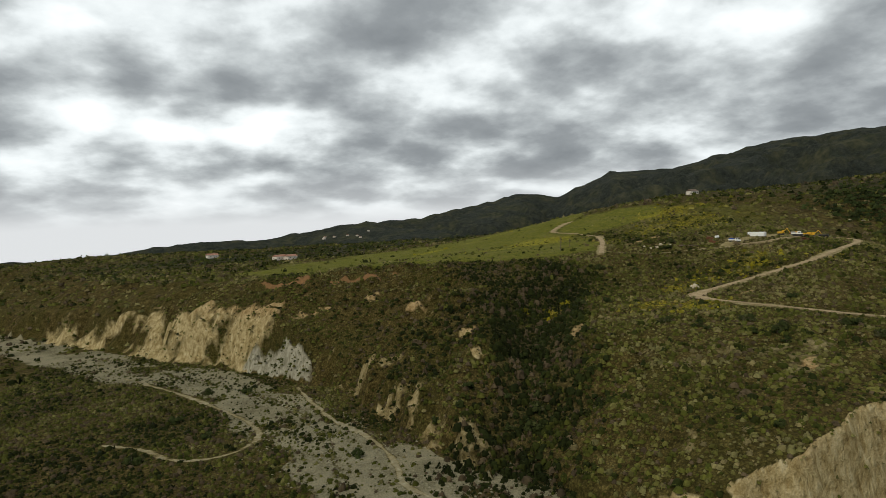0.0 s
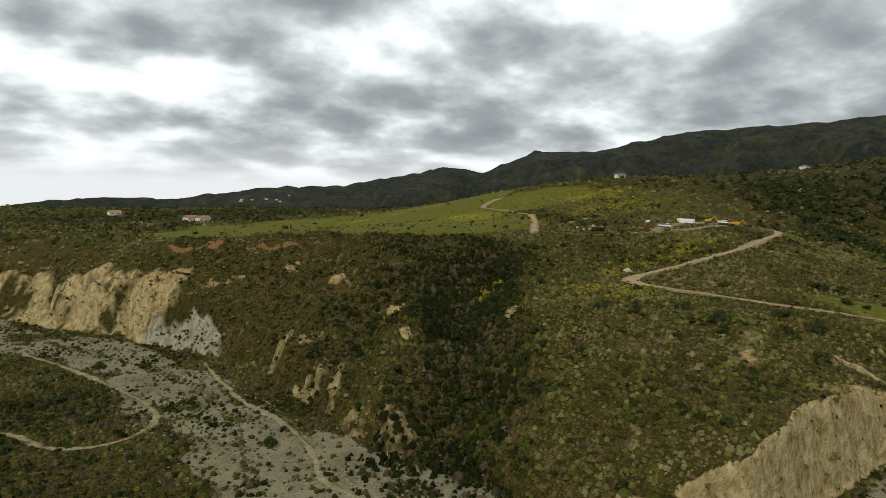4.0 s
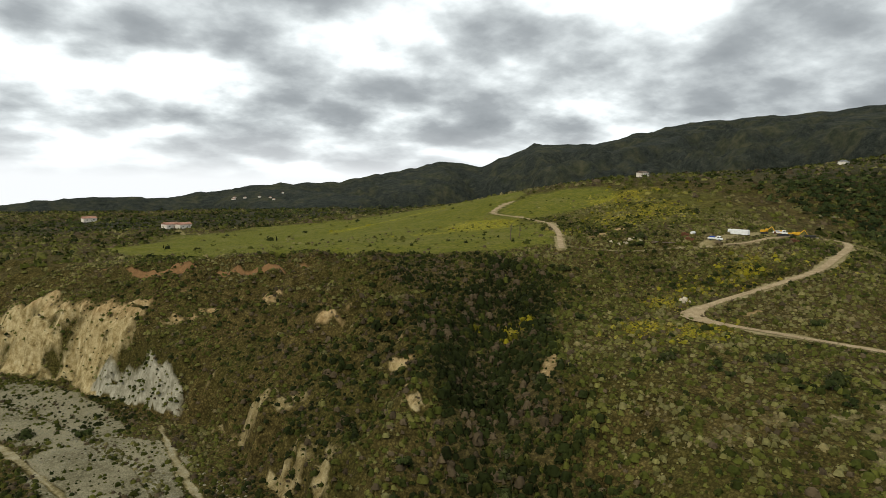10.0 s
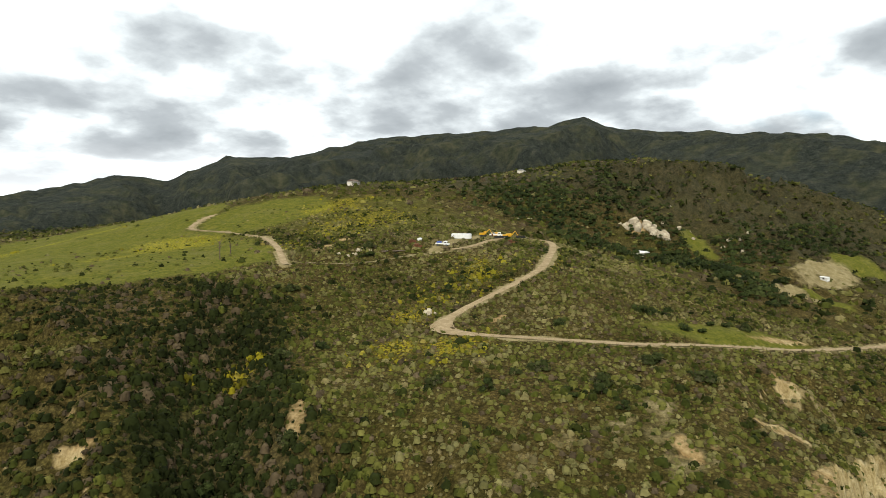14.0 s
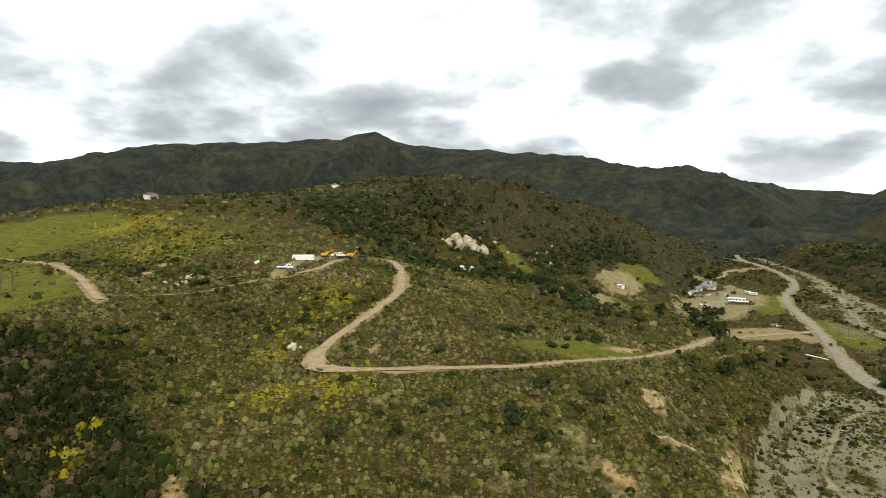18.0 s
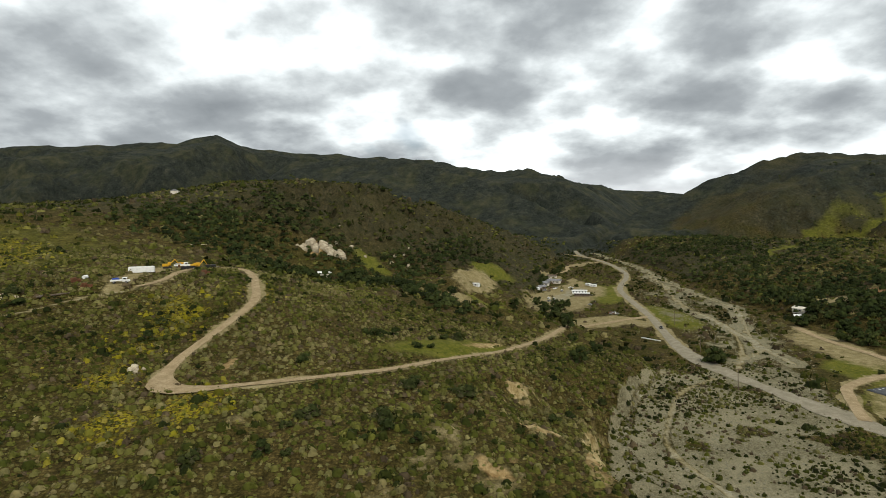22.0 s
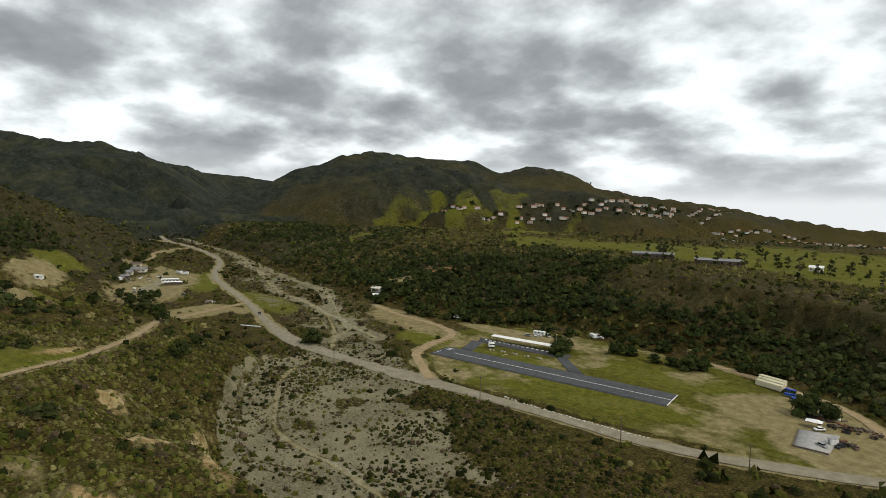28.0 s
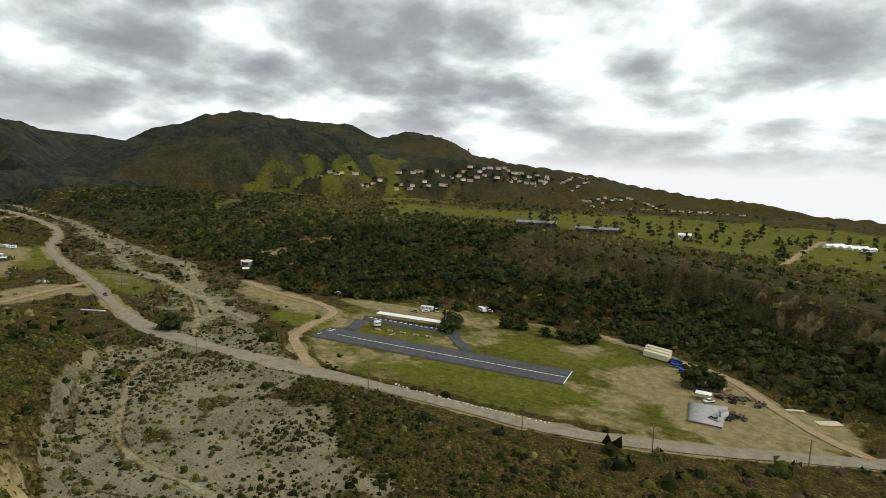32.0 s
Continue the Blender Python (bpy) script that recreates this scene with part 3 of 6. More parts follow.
    for cx, cy, rx, ry, t in ((165, 300, 70, 105, -12), (150, 480, 150, 120, 0), (290, 330, 60, 40, 20), (218, -185, 80, 16, 20), (205, -250, 50, 18, 20), (275, -205, 30, 12, 20), (330, -190, 26, 18, 0),
                              (1160, -610, 60, 26, -60), (1105, -650, 90, 30, -60), (1130, -745, 60, 22, -50), (1010, -720, 110, 30, -50), (960, -800, 110, 24, -50), (860, -850, 90, 22, -60), (1010, -868, 60, 20, -40), (740, -350, 40, 12, -20), (676, -590, 90, 30, -50), (560, -480, 90, 30, -40), (300, -560, 260, 90, 10), (180, -740, 300, 160, 10), (445, -2, 12, 16, 0), (530, 95, 26, 14, 20), (602, -10, 30, 16, -10), (600, -125, 60, 14, -15), (480, -140, 50, 14, 0), (640, -110, 40, 18, -10), (270, 20, 40, 10, -35), (330, 520, 120, 40, 20)):
        grass = np.maximum(grass, blob(x, y, cx, cy, rx, ry, t))
    wx, wy = tx + 7 * n3, ty + 7 * n1
    grass = grass * np.where(tx > 820, 0.72 + 0.3 * fbm(tx, ty, 60, 3, 107), 1)
    grass = np.maximum(grass * np.where(tx < 230, (reach > 420) | (ty < 0), 1), inside(wx, wy, MEADOW) * (0.35 + 0.65 * smooth(0, 7, near_line(wx, wy, MEADOW + MEADOW[:1])[0])))
    grass = np.maximum(grass, 0.42 * blob(x, y, 315, 265, 85, 75, 25, 0.4))
    grass = np.maximum(grass, 0.6 * inside(wx, wy, AIRFIELD) * (tx < 335))
    grass = grass * ~(on_floor & (y > -140) & (x < 420))
    trail = np.zeros_like(x)
    for name in FAINT:
        trail = np.maximum(trail, smooth(1.3, -0.3, near_line(tx, ty, BEDS[name])[0] - 0.5 * ROADS[name][0] + 1.3 * n2))
    strand = np.maximum(0.45 * smooth(0.07, 0.025, np.abs(fbm(tx, ty, 55, 3, 83))) * smooth(0.3, 0.6, gravel), smooth(2.6, 1.2, run + 1.5 * n2))
    gravel = gravel * (1 - 0.8 * np.maximum(strand, trail))
    pale = np.maximum.reduce([pale, 0.44 * trail, np.where(tx > 325, 0.5, 0.46) * strand, 0.5 * blob(x, y, 600, -84, 60, 16, -15, 0.5)])
    dirt = np.maximum(np.where(tx > 325, 0.7, 0.4) * strand, 0.62 * trail)
    for name in BEDS:
        if name not in FAINT:
            dirt = np.maximum(dirt, 0.85 * smooth(2.6, 0.2, near_line(tx, ty, BEDS[name])[0] - 0.5 * ROADS[name][0] + 2.2 * n2))
    for cx, cy, rx, ry, t in ((380, -196, 56, 18, 0), (326, -240, 34, 12, 20), (300, -250, 34, 18, 25), (140, -250, 36, 30, 30), (120, -225, 22, 22, 0), (425, 14, 18, 12, 30), (600, -82, 95, 34, -15), (470, -86, 26, 20, -60), (530, 4, 52, 17, -10), (740, -78, 20, 10, -20), (690, -100, 30, 14, -10), (470, -105, 26, 8, 20),
                              (850, -120, 40, 14, -10), (285, 149, 45, 5, -3), (100, -248, 26, 16, 50), (138, 36, 30, 32, 0), (165, 10, 34, 30, 0), (150, 70, 20, 14, 0), (470, -255, 18, 10, 0)):
        dirt = np.maximum(dirt, blob(x, y, cx, cy, rx, ry, t, 0.6) * (0.27 + 0.35 * n2 if cx in (138, 165, 150) else 0.66 if cx in (300, 380) else 0.9))
    field = inside(wx, wy, AIRFIELD) * (tx < 335)
    dirt = np.maximum(dirt, field * (0.30 + 0.5 * n3 + 0.25 * n1))
    flower = np.zeros_like(x)
    for cx, cy, rx, ry, t in ((204, 313, 26, 34, 0), (165, 300, 34, 10, 20), (190, 450, 60, 20, 0), (222, 226, 14, 8, 0), (310, 246, 46, 20, 20), (338, 300, 40, 22, 0), (231, 122, 26, 9, -10), (172, 82, 14, 9, 0), (159, 98, 10, 8, 0), (128, 132, 9, 6, 0), (278, 100, 16, 7, 0), (192, 119, 9, 8, 0)):
        flower = np.maximum(flower, blob(x, y, cx, cy, 1.2 * rx, 1.2 * ry, t, 0.95) * (0.62 + 0.35 * n3))
    orange = np.maximum.reduce([smooth(6, 2, near_line(x, y, [(-36, 323), (16, 272), (46, 243), (66, 226)])[0] + 7 * n1 + 4 * n3) * 0.85 * smooth(0.15, 0.4, slope + 0.3 * n2), blob(x, y, 495, -292, 34, 14, 10)])
    wood = np.maximum(smooth(0, 25, ds) * smooth(160, 90, ds) * (ds < dn) * (x < 560) * (x > -100) * 0.36, np.maximum(0.85 * smooth(850, 1300, reach), np.maximum(0.46 * smooth(360, 520, reach), 0.85 * smooth(820, 1000, reach)) * (x > 380)) * np.maximum(smooth(-130, 130, ty + 0.42 * tx + 420 * fbm(tx, ty, 260, 3, 87)), (0.60 + 0.25 * smooth(40, 190, z) + 0.6 * fbm(tx, ty, 150, 4, 89)) * smooth(820, 1000, reach) * (1 - 0.6 * smooth(60, 15, z + 30 * n1)))) * np.where(on_floor & (reach < 850), 0, 1)
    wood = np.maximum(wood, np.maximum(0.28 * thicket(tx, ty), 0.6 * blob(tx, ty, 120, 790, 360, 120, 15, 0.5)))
    return np.stack([gravel, cliff, grass, dirt], 1), np.stack([flower, orange, wood, pale], 1)


def big_mesh(name, verts, faces, material, parent=None):
    me = bpy.data.meshes.new(name)
    k = faces.shape[1]
    me.vertices.add(len(verts)), me.loops.add(faces.size), me.polygons.add(len(faces))
    me.vertices.foreach_set("co", np.ascontiguousarray(verts, np.float32).ravel())
    me.loops.foreach_set("vertex_index", np.ascontiguousarray(faces, np.int32).ravel())
    me.polygons.foreach_set("loop_start", np.arange(0, faces.size, k, dtype=np.int32))
    me.update(calc_edges=True)
    me.materials.append(material)
    ob = new(name, me)
    ob.parent = parent
    return ob


# One sheet of ground, finest round the flight and reaching the horizon.
def ground_sheet():
    cx, cy = 40.0, -40.0
    radii = [0.2, 1.6, 3.2]
    while radii[-1] < 4850:
        radii.append(radii[-1] + max(1.6, 0.0115 * radii[-1]))
    r = np.array(radii)
    ang = np.radians(np.concatenate([np.arange(-178, -96, 4.0), np.arange(-96, 132, 0.4), np.arange(132, 182, 4.0)]))
    rr, aa = np.meshgrid(r, ang, indexing="ij")
    x, y = (cx + rr * np.cos(aa)).ravel(), (cy + rr * np.sin(aa)).ravel()
    z = height(x, y)
    nr, na = len(r), len(ang)
    zz = z.reshape(nr, na)
    gr = np.gradient(zz, axis=0) / np.gradient(r)[:, None]
    ga = (np.roll(zz, -1, 1) - np.roll(zz, 1, 1)) / (r[:, None] * np.abs(np.roll(ang, -1) - np.roll(ang, 1) + 1e-9)[None, :].clip(0.002, 0.2))
    slope = np.hypot(gr, ga).ravel()
    i, j = np.meshgrid(np.arange(nr - 1), np.arange(na), indexing="ij")
    i, j = i.ravel(), j.ravel()
    j2 = (j + 1) % na
    f = np.stack([i * na + j, (i + 1) * na + j, (i + 1) * na + j2, i * na + j2], 1)
    ob = big_mesh("ground", np.stack([x, y, z], 1), f, GROUND)
    ob.data.polygons.foreach_set("use_smooth", np.ones(len(f), bool))
    soil, cover = cover_masks(x, y, z, slope)
    for name, data in (("soil", soil), ("cover", cover)):
        a = ob.data.attributes.new(name, "FLOAT_COLOR", "POINT")
        a.data.foreach_set("color", np.ascontiguousarray(data, np.float32).ravel())
    return tagged(ob, "scrub-covered canyon ground with gravel wash, cliffs and mountains", "ground", kind="structure")


ground_sheet()


def road_material():
    k = Nodes("packed_dirt_road", 0.95)
    a = k.math("ADD", k.math("MULTIPLY", k.noise(0.35, 5, 0.6), 0.5), k.math("MULTIPLY", k.noise(3.0, 4), 0.5))
    k.bump(k.noise(2.0, 5), 0.4, 0.08)
    return k.done(k.ramp(a, [(0.36, (0.18, 0.132, 0.070)), (0.52, (0.275, 0.21, 0.122)), (0.68, (0.37, 0.295, 0.19))]))


def grey_road_material():
    k = Nodes("worn_pale_road", 0.92)
    a = k.math("ADD", k.math("MULTIPLY", k.noise(0.3, 5, 0.6), 0.5), k.math("MULTIPLY", k.noise(4.0, 4), 0.5))
    k.bump(k.noise(5.0, 4), 0.3, 0.03)
    return k.done(k.ramp(a, [(0.36, (0.13, 0.112, 0.075)), (0.52, (0.205, 0.18, 0.125)), (0.68, (0.29, 0.258, 0.19))]))


DIRT_ROAD, GREY_ROAD = road_material(), grey_road_material()


def road_strip(name, bed, width, material, label):
    p = bed[:, :2]
    t = np.gradient(p, axis=0)
    t /= np.hypot(*t.T)[:, None]
    nrm = np.stack([-t[:, 1], t[:, 0]], 1)
    flare = width * (1 + (1.7 * np.exp(-np.hypot(p[:, 0] - 187, p[:, 1] - 93) ** 2 / 90.0) if name == 'switchback_road' else 0.75 * np.exp(-np.hypot(p[:, 0] - 268, p[:, 1] + 138) ** 2 / 500.0) + 0.5 * np.exp(-np.hypot(p[:, 0] - 345, p[:, 1] + 116) ** 2 / 600.0) - 0.26 * smooth(370, 430, p[:, 0]) if name == 'canyon_road' else 0))
    wob = flare * 0.5 * (1 + 0.22 * fbm(p[:, 0], p[:, 1], 9, 3, 91))
    wob2 = flare * 0.5 * (1 + 0.22 * fbm(p[:, 0], p[:, 1], 9, 3, 97))
    sides = [p - nrm * wob2[:, None], p - nrm * wob2[:, None] * 0.5, p, p + nrm * wob[:, None] * 0.5, p + nrm * wob[:, None]]
    lift = (0.02, 0.16, 0.20, 0.16, 0.02)
    v = np.concatenate([np.column_stack([s, bed[:, 2] + h + 0.22]) for s, h in zip(sides, lift)])
    n = len(p)
    i = np.arange(n - 1)
    f = np.concatenate([np.stack([k * n + i, k * n + i + 1, (k + 1) * n + i + 1, (k + 1) * n + i], 1) for k in range(4)])[:, ::-1]
    return tagged(big_mesh(name, v, f, material), label, "road", kind="structure")


for road_name, bed in BEDS.items():
    if road_name in FAINT:
        continue
    grey = road_name in ("canyon_road",)
    road_strip(road_name, bed, ROADS[road_name][0], GREY_ROAD if grey else DIRT_ROAD, "worn pale grey road through the canyon" if grey else "tan packed dirt track through the scrub")


# Vegetation.
def foliage_material(name, stops, rough=0.85):
    k = Nodes(name, rough)
    hue, light, bloom, _ = k.attr("tint")
    c = k.ramp(hue, stops)
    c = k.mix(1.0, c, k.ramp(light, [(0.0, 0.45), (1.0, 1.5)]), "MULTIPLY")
    c = k.mix(k.ramp(k.noise(1.6, 3), [(0.35, 0.0), (0.65, 0.5)]), c, k.mix(1.0, c, (0.6, 0.64, 0.6), "MULTIPLY"))
    c = k.mix(bloom, c, (0.36, 0.30, 0.015))
    k.bsdf.inputs["Specular IOR Level"].default_value = 0.05
    return k.done(c)


SCRUB = foliage_material("chaparral_leaves", [(0.0, (0.017, 0.022, 0.005)), (0.22, (0.040, 0.046, 0.008)), (0.42, (0.078, 0.081, 0.015)), (0.60, (0.116, 0.108, 0.030)), (0.76, (0.146, 0.134, 0.052)), (0.87, (0.175, 0.145, 0.062)), (1.0, (0.086, 0.064, 0.036))])
OAK = foliage_material("oak_leaves", [(0.0, (0.0178, 0.0258, 0.008)), (0.4, (0.0311, 0.0418, 0.0112)), (0.75, (0.0503, 0.0593, 0.0176)), (1.0, (0.0703, 0.0638, 0.032))])
BARK = simple("grey_brown_bark", (0.05, 0.035, 0.022), (0.14, 0.105, 0.075), 2.0)


def bush_shape(rng, core_rings, leaves, leaf, flat=0.75):
    """A ragged clump one metre in radius: a low lumpy core and many small leaf sprays."""
    v, f = [], []
    seg = 6
    top = len(v)
    v.append((rng.uniform(-.1, .1), rng.uniform(-.1, .1), 0.8 * flat))
    for r in range(core_rings):
        a = (r + 1) / (core_rings + 0.35) * math.pi * 0.5
        for s in range(seg):
            b = 2 * math.pi * (s + 0.5 * r) / seg
            k = 0.84 * rng.uniform(0.75, 1.12)
            v.append((k * math.sin(a) * math.cos(b), k * math.sin(a) * math.sin(b), k * flat * math.cos(a) - (0.12 if r == core_rings - 1 else 0)))
    for s in range(seg):
        f.append((top, 1 + s, 1 + (s + 1) % seg))
    for r in range(core_rings - 1):
        o, p = 1 + r * seg, 1 + (r + 1) * seg
        for s in range(seg):
            f.append((o + s, p + s, p + (s + 1) % seg)), f.append((o + s, p + (s + 1) % seg, o + (s + 1) % seg))
    for _ in range(leaves):
        a, b = math.acos(rng.uniform(0.0, 1.0)), rng.uniform(0, 2 * math.pi)
        d = Vector((math.sin(a) * math.cos(b), math.sin(a) * math.sin(b), math.cos(a)))
        c = Vector((d.x, d.y, d.z * flat)) * rng.uniform(0.72, 1.1)
        t = Vector((rng.uniform(-1, 1), rng.uniform(-1, 1), rng.uniform(-1, 1))).normalized()
        u = (d.cross(t) + 0.35 * d * rng.uniform(-1, 1)).normalized()
        w = d.cross(u)
        s = leaf * rng.uniform(0.6, 1.3)
        o = len(v)
        v += [tuple(c + u * s), tuple(c - u * s * 0.6 + w * s * 0.8), tuple(c - u * s * 0.5 - w * s * 0.9 + d * s * 0.4)]
        f.append((o, o + 1, o + 2))
    return np.array(v), np.array(f)


def scatter(name, shapes, xyz, size, tint, material, rng, parent=None, tall=None):
    """Joins ragged copies of the shapes into one mesh."""
    n = len(xyz)
    pick, turn = rng.randint(0, len(shapes), n), rng.uniform(0, 6.283, n)
    tall = np.ones(n) if tall is None else tall
    vs, fs, ts, base = [], [], [], 0
    for k, (sv, sf) in enumerate(shapes):
        m = np.nonzero(pick == k)[0]
        if not len(m):
            continue
        c, s = np.cos(turn[m])[:, None], np.sin(turn[m])[:, None]
        x, y, z = sv[None, :, 0], sv[None, :, 1], sv[None, :, 2]
        stretch = rng.uniform(0.8, 1.25, len(m))[:, None]
        px = (x * c * stretch - y * s) * size[m, None] + xyz[m, 0:1]
        py = (x * s * stretch + y * c) * size[m, None] + xyz[m, 1:2]
        pz = z * (size * tall)[m, None] + xyz[m, 2:3]
        vs.append(np.stack([px, py, pz], 2).reshape(-1, 3))
        fs.append((sf[None] + (np.arange(len(m)) * len(sv))[:, None, None] + base).reshape(-1, 3))
        t = np.repeat(tint[m], len(sv), 0)
        t[:, 1] = np.clip(t[:, 1] + rng.uniform(-0.16, 0.16, len(t)), 0, 1)
        ts.append(t)
        base += len(m) * len(sv)
    ob = big_mesh(name, np.concatenate(vs), np.concatenate(fs), material, parent)
    a = ob.data.attributes.new("tint", "FLOAT_COLOR", "POINT")
    a.data.foreach_set("color", np.ascontiguousarray(np.column_stack([np.concatenate(ts), np.ones(base)]), np.float32).ravel())
    return ob


def local_slope(x, y):
    e = 2.0
    z = height(x, y)
    return z, np.hypot((height(x + e, y) - z) / e, (height(x, y + e) - z) / e)


def off_roads(x, y, gap):
    ok = np.ones(len(x), bool)
    for name, bed in BEDS.items():
        d, _ = near_line(x, y, bed)
        ok &= d > ROADS[name][0] * 0.5 + gap
    return ok


def in_sight(x, y):
    a = np.degrees(np.arctan2(y - 10, x - 5))
    far = np.hypot(x - 5, y - 10)
    return ((a > -100) & (a < 130)) | (far < 60) | ((y > 0) & (far < 330))




def scrub_field():
    rng = np.random.RandomState(4)
    py = random.Random(9)
    small = [bush_shape(py, 2, 9, 0.29, 0.85) for _ in range(7)]
    wide = [bush_shape(py, 2, 4, 0.45, 0.7) for _ in range(5)]
    # near slopes and terraces
    for label_name, x0, x1, y0, y1, step, shapes, lo, hi in (
            ("canyon_scrub", -165, 345, -150, 345, 1.76, small, 0.5, 1.7), ("far_scrub", -620, 1150, -800, 1100, 7.6, wide, 1.6, 3.8)):
        gx, gy = np.meshgrid(np.arange(x0, x1, step), np.arange(y0, y1, step))
        x = (gx + rng.uniform(-step, step, gx.shape) * 0.62).ravel()
        y = (gy + rng.uniform(-step, step, gy.shape) * 0.62).ravel()
        keep = in_sight(x, y) | ((rng.uniform(0, 1, len(x)) < 0.15) & (np.hypot(x - 5, y - 10) < 260))
        if step > 4:
            keep &= ~((x > -165) & (x < 345) & (y > -150) & (y < 345))
        x, y = x[keep], y[keep]
        z, slope = local_slope(x, y)
        soil, cover = cover_masks(x, y, z, slope)
        on_floor = inside(x, y, FLOOR_RING)
        patch = fbm(x, y, 26, 3, 61)
        p = np.full(len(x), 0.92) + 0.25 * patch
        p = np.where(on_floor & (soil[:, 0] < 0.5), 0.95 + 0.2 * patch, p)
        p = p * (1 - 0.72 * smooth(0.35, 0.7, soil[:, 0]) * smooth(-0.5, 0.1, -patch)) * (1 - 0.6 * smooth(0.4, 0.7, soil[:, 1])) * (1 - 0.94 * smooth(0.3, 0.6, soil[:, 2])) * (1 - 0.9 * smooth(0.35, 0.7, soil[:, 3])) * (1 - 0.9 * smooth(0.4, 0.7, cover[:, 1]))
        keep = (rng.uniform(0, 1, len(x)) < p) & off_roads(x, y, 0.4 if step < 4 else 1.5) & ~inside(x, y, AIRFIELD)
        x, y, z, slope, cover, soil, patch, on_floor = x[keep], y[keep], z[keep], slope[keep], cover[keep], soil[keep], patch[keep], on_floor[keep]
        # Thick brush: larger, darker plants, with some of the gully's shade in the tint.
        brushy = thicket(x, y)
        n = len(x)
        size = lo + (hi - lo) * rng.uniform(0, 1, n) ** 2.4
        size = size * (1 + 0.45 * brushy) * np.where(soil[:, 0] > 0.5, 0.9, np.where(soil[:, 1] > 0.5, 0.75, 1.0))
        straw = rng.uniform(0, 1, n) < 0.10
        dry = rng.uniform(0, 1, n) < 0.05 + 0.16 * smooth(0.0, 0.4, fbm(x, y, 24, 3, 97)) * (0.6 + 0.4 * brushy) + 0.08 * on_floor
        dark = ~straw & (rng.uniform(0, 1, n) < 0.06 + 0.14 * smooth(0.0, 0.3, fbm(x, y, 60, 3, 75)))
        size = size * np.where(dark, 1.35, 1.0)
        # Dusky flank: darker, drier species, and its shade put into the tint.
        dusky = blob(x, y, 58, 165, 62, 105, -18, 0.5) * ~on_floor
        # Sunlit slope: the extra sun is put into the leaf colour.
        sunlit_tint = blob(x, y, 165, 50, 75, 68, 0, 0.5) * (1 - brushy)
        hue = np.clip(0.50 + 0.42 * fbm(x, y, 34, 3, 71) + 0.16 * fbm(x, y, 12, 2, 73) - 0.16 * dusky + 0.09 * sunlit_tint + rng.normal(0, 0.15, n) - 0.36 * dark + 0.25 * straw - 0.42 * brushy + 0.34 * soil[:, 3] - 0.6 * np.minimum(cover[:, 2], 0.45) - 0.20 * on_floor, 0, 0.9)
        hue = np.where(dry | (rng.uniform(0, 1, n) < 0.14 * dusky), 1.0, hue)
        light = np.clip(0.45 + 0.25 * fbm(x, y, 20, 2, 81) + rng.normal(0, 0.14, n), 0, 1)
        light = np.clip(light - 0.14 * on_floor - 0.10 * brushy - 0.12 * dusky + 0.06 * sunlit_tint, 0, 1)
        bloom = (rng.uniform(0, 1, n) < cover[:, 0] * 0.6) * rng.uniform(0.1, 0.48, n)
        ob = scatter(label_name, shapes, np.stack([x, y, z - 0.1 * size], 1), size, np.stack([hue, light, bloom], 1), SCRUB, rng, tall=rng.uniform(0.85, 1.4, n) * (1 + 0.35 * brushy))
        tagged(ob, "grey-green chaparral bushes covering the canyon slopes" if step < 4 else "dark green scrub on the distant hillsides", "scrub", kind="stuff")


scrub_field()


# Helpers for things.
def part(name, bm, material, parent=None, label=""):
    me = bpy.data.meshes.new(name)
    bm.to_mesh(me)
    bm.free()
    me.materials.append(material)
    ob = new(name, me)
    ob.parent = parent
    return tagged(ob, label)


def thing(name, label, category, m, group=""):
    ob = new(name)
    ob.matrix_world = m
    ob.empty_display_size = 0.5
    return tagged(ob, label, category, group)


def ground_pose(x, y, turn=0.0, sink=0.0):
    return pose(x, y, float(height(np.array([x]), np.array([y]))[0]) - sink, 0, 0, turn)


def box(bm, x, y, z, sx, sy, sz, turn=0.0, bevel=0.0, tilt=0.0):
    made = bmesh.ops.create_cube(bm, size=1.0, matrix=pose(x, y, z, tilt, 0, turn) @ Matrix.Diagonal((sx, sy, sz, 1)))
    if bevel:
        edges = list({e for v in made["verts"] for e in v.link_edges})
        bmesh.ops.bevel(bm, geom=edges, offset=bevel, segments=1, affect="EDGES")
    return bm


def rod(bm, a, b, r, r2=None, seg=8):
    a, b = Vector(a), Vector(b)
    d = b - a
    m = Matrix.Translation((a + b) / 2) @ d.to_track_quat("Z", "Y").to_matrix().to_4x4()
    bmesh.ops.create_cone(bm, cap_ends=True, segments=seg, radius1=r, radius2=r if r2 is None else r2, depth=d.length, matrix=m)
    return bm


def boxed(*args, **kw):
    return box(bmesh.new(), *args, **kw)


def rodded(*args, **kw):
    return rod(bmesh.new(), *args, **kw)


def tinted(ob, tint):
    a = ob.data.attributes.new("tint", "FLOAT_COLOR", "POINT")
    a.data.foreach_set("color", np.ascontiguousarray(tint, np.float32).ravel())
    return ob


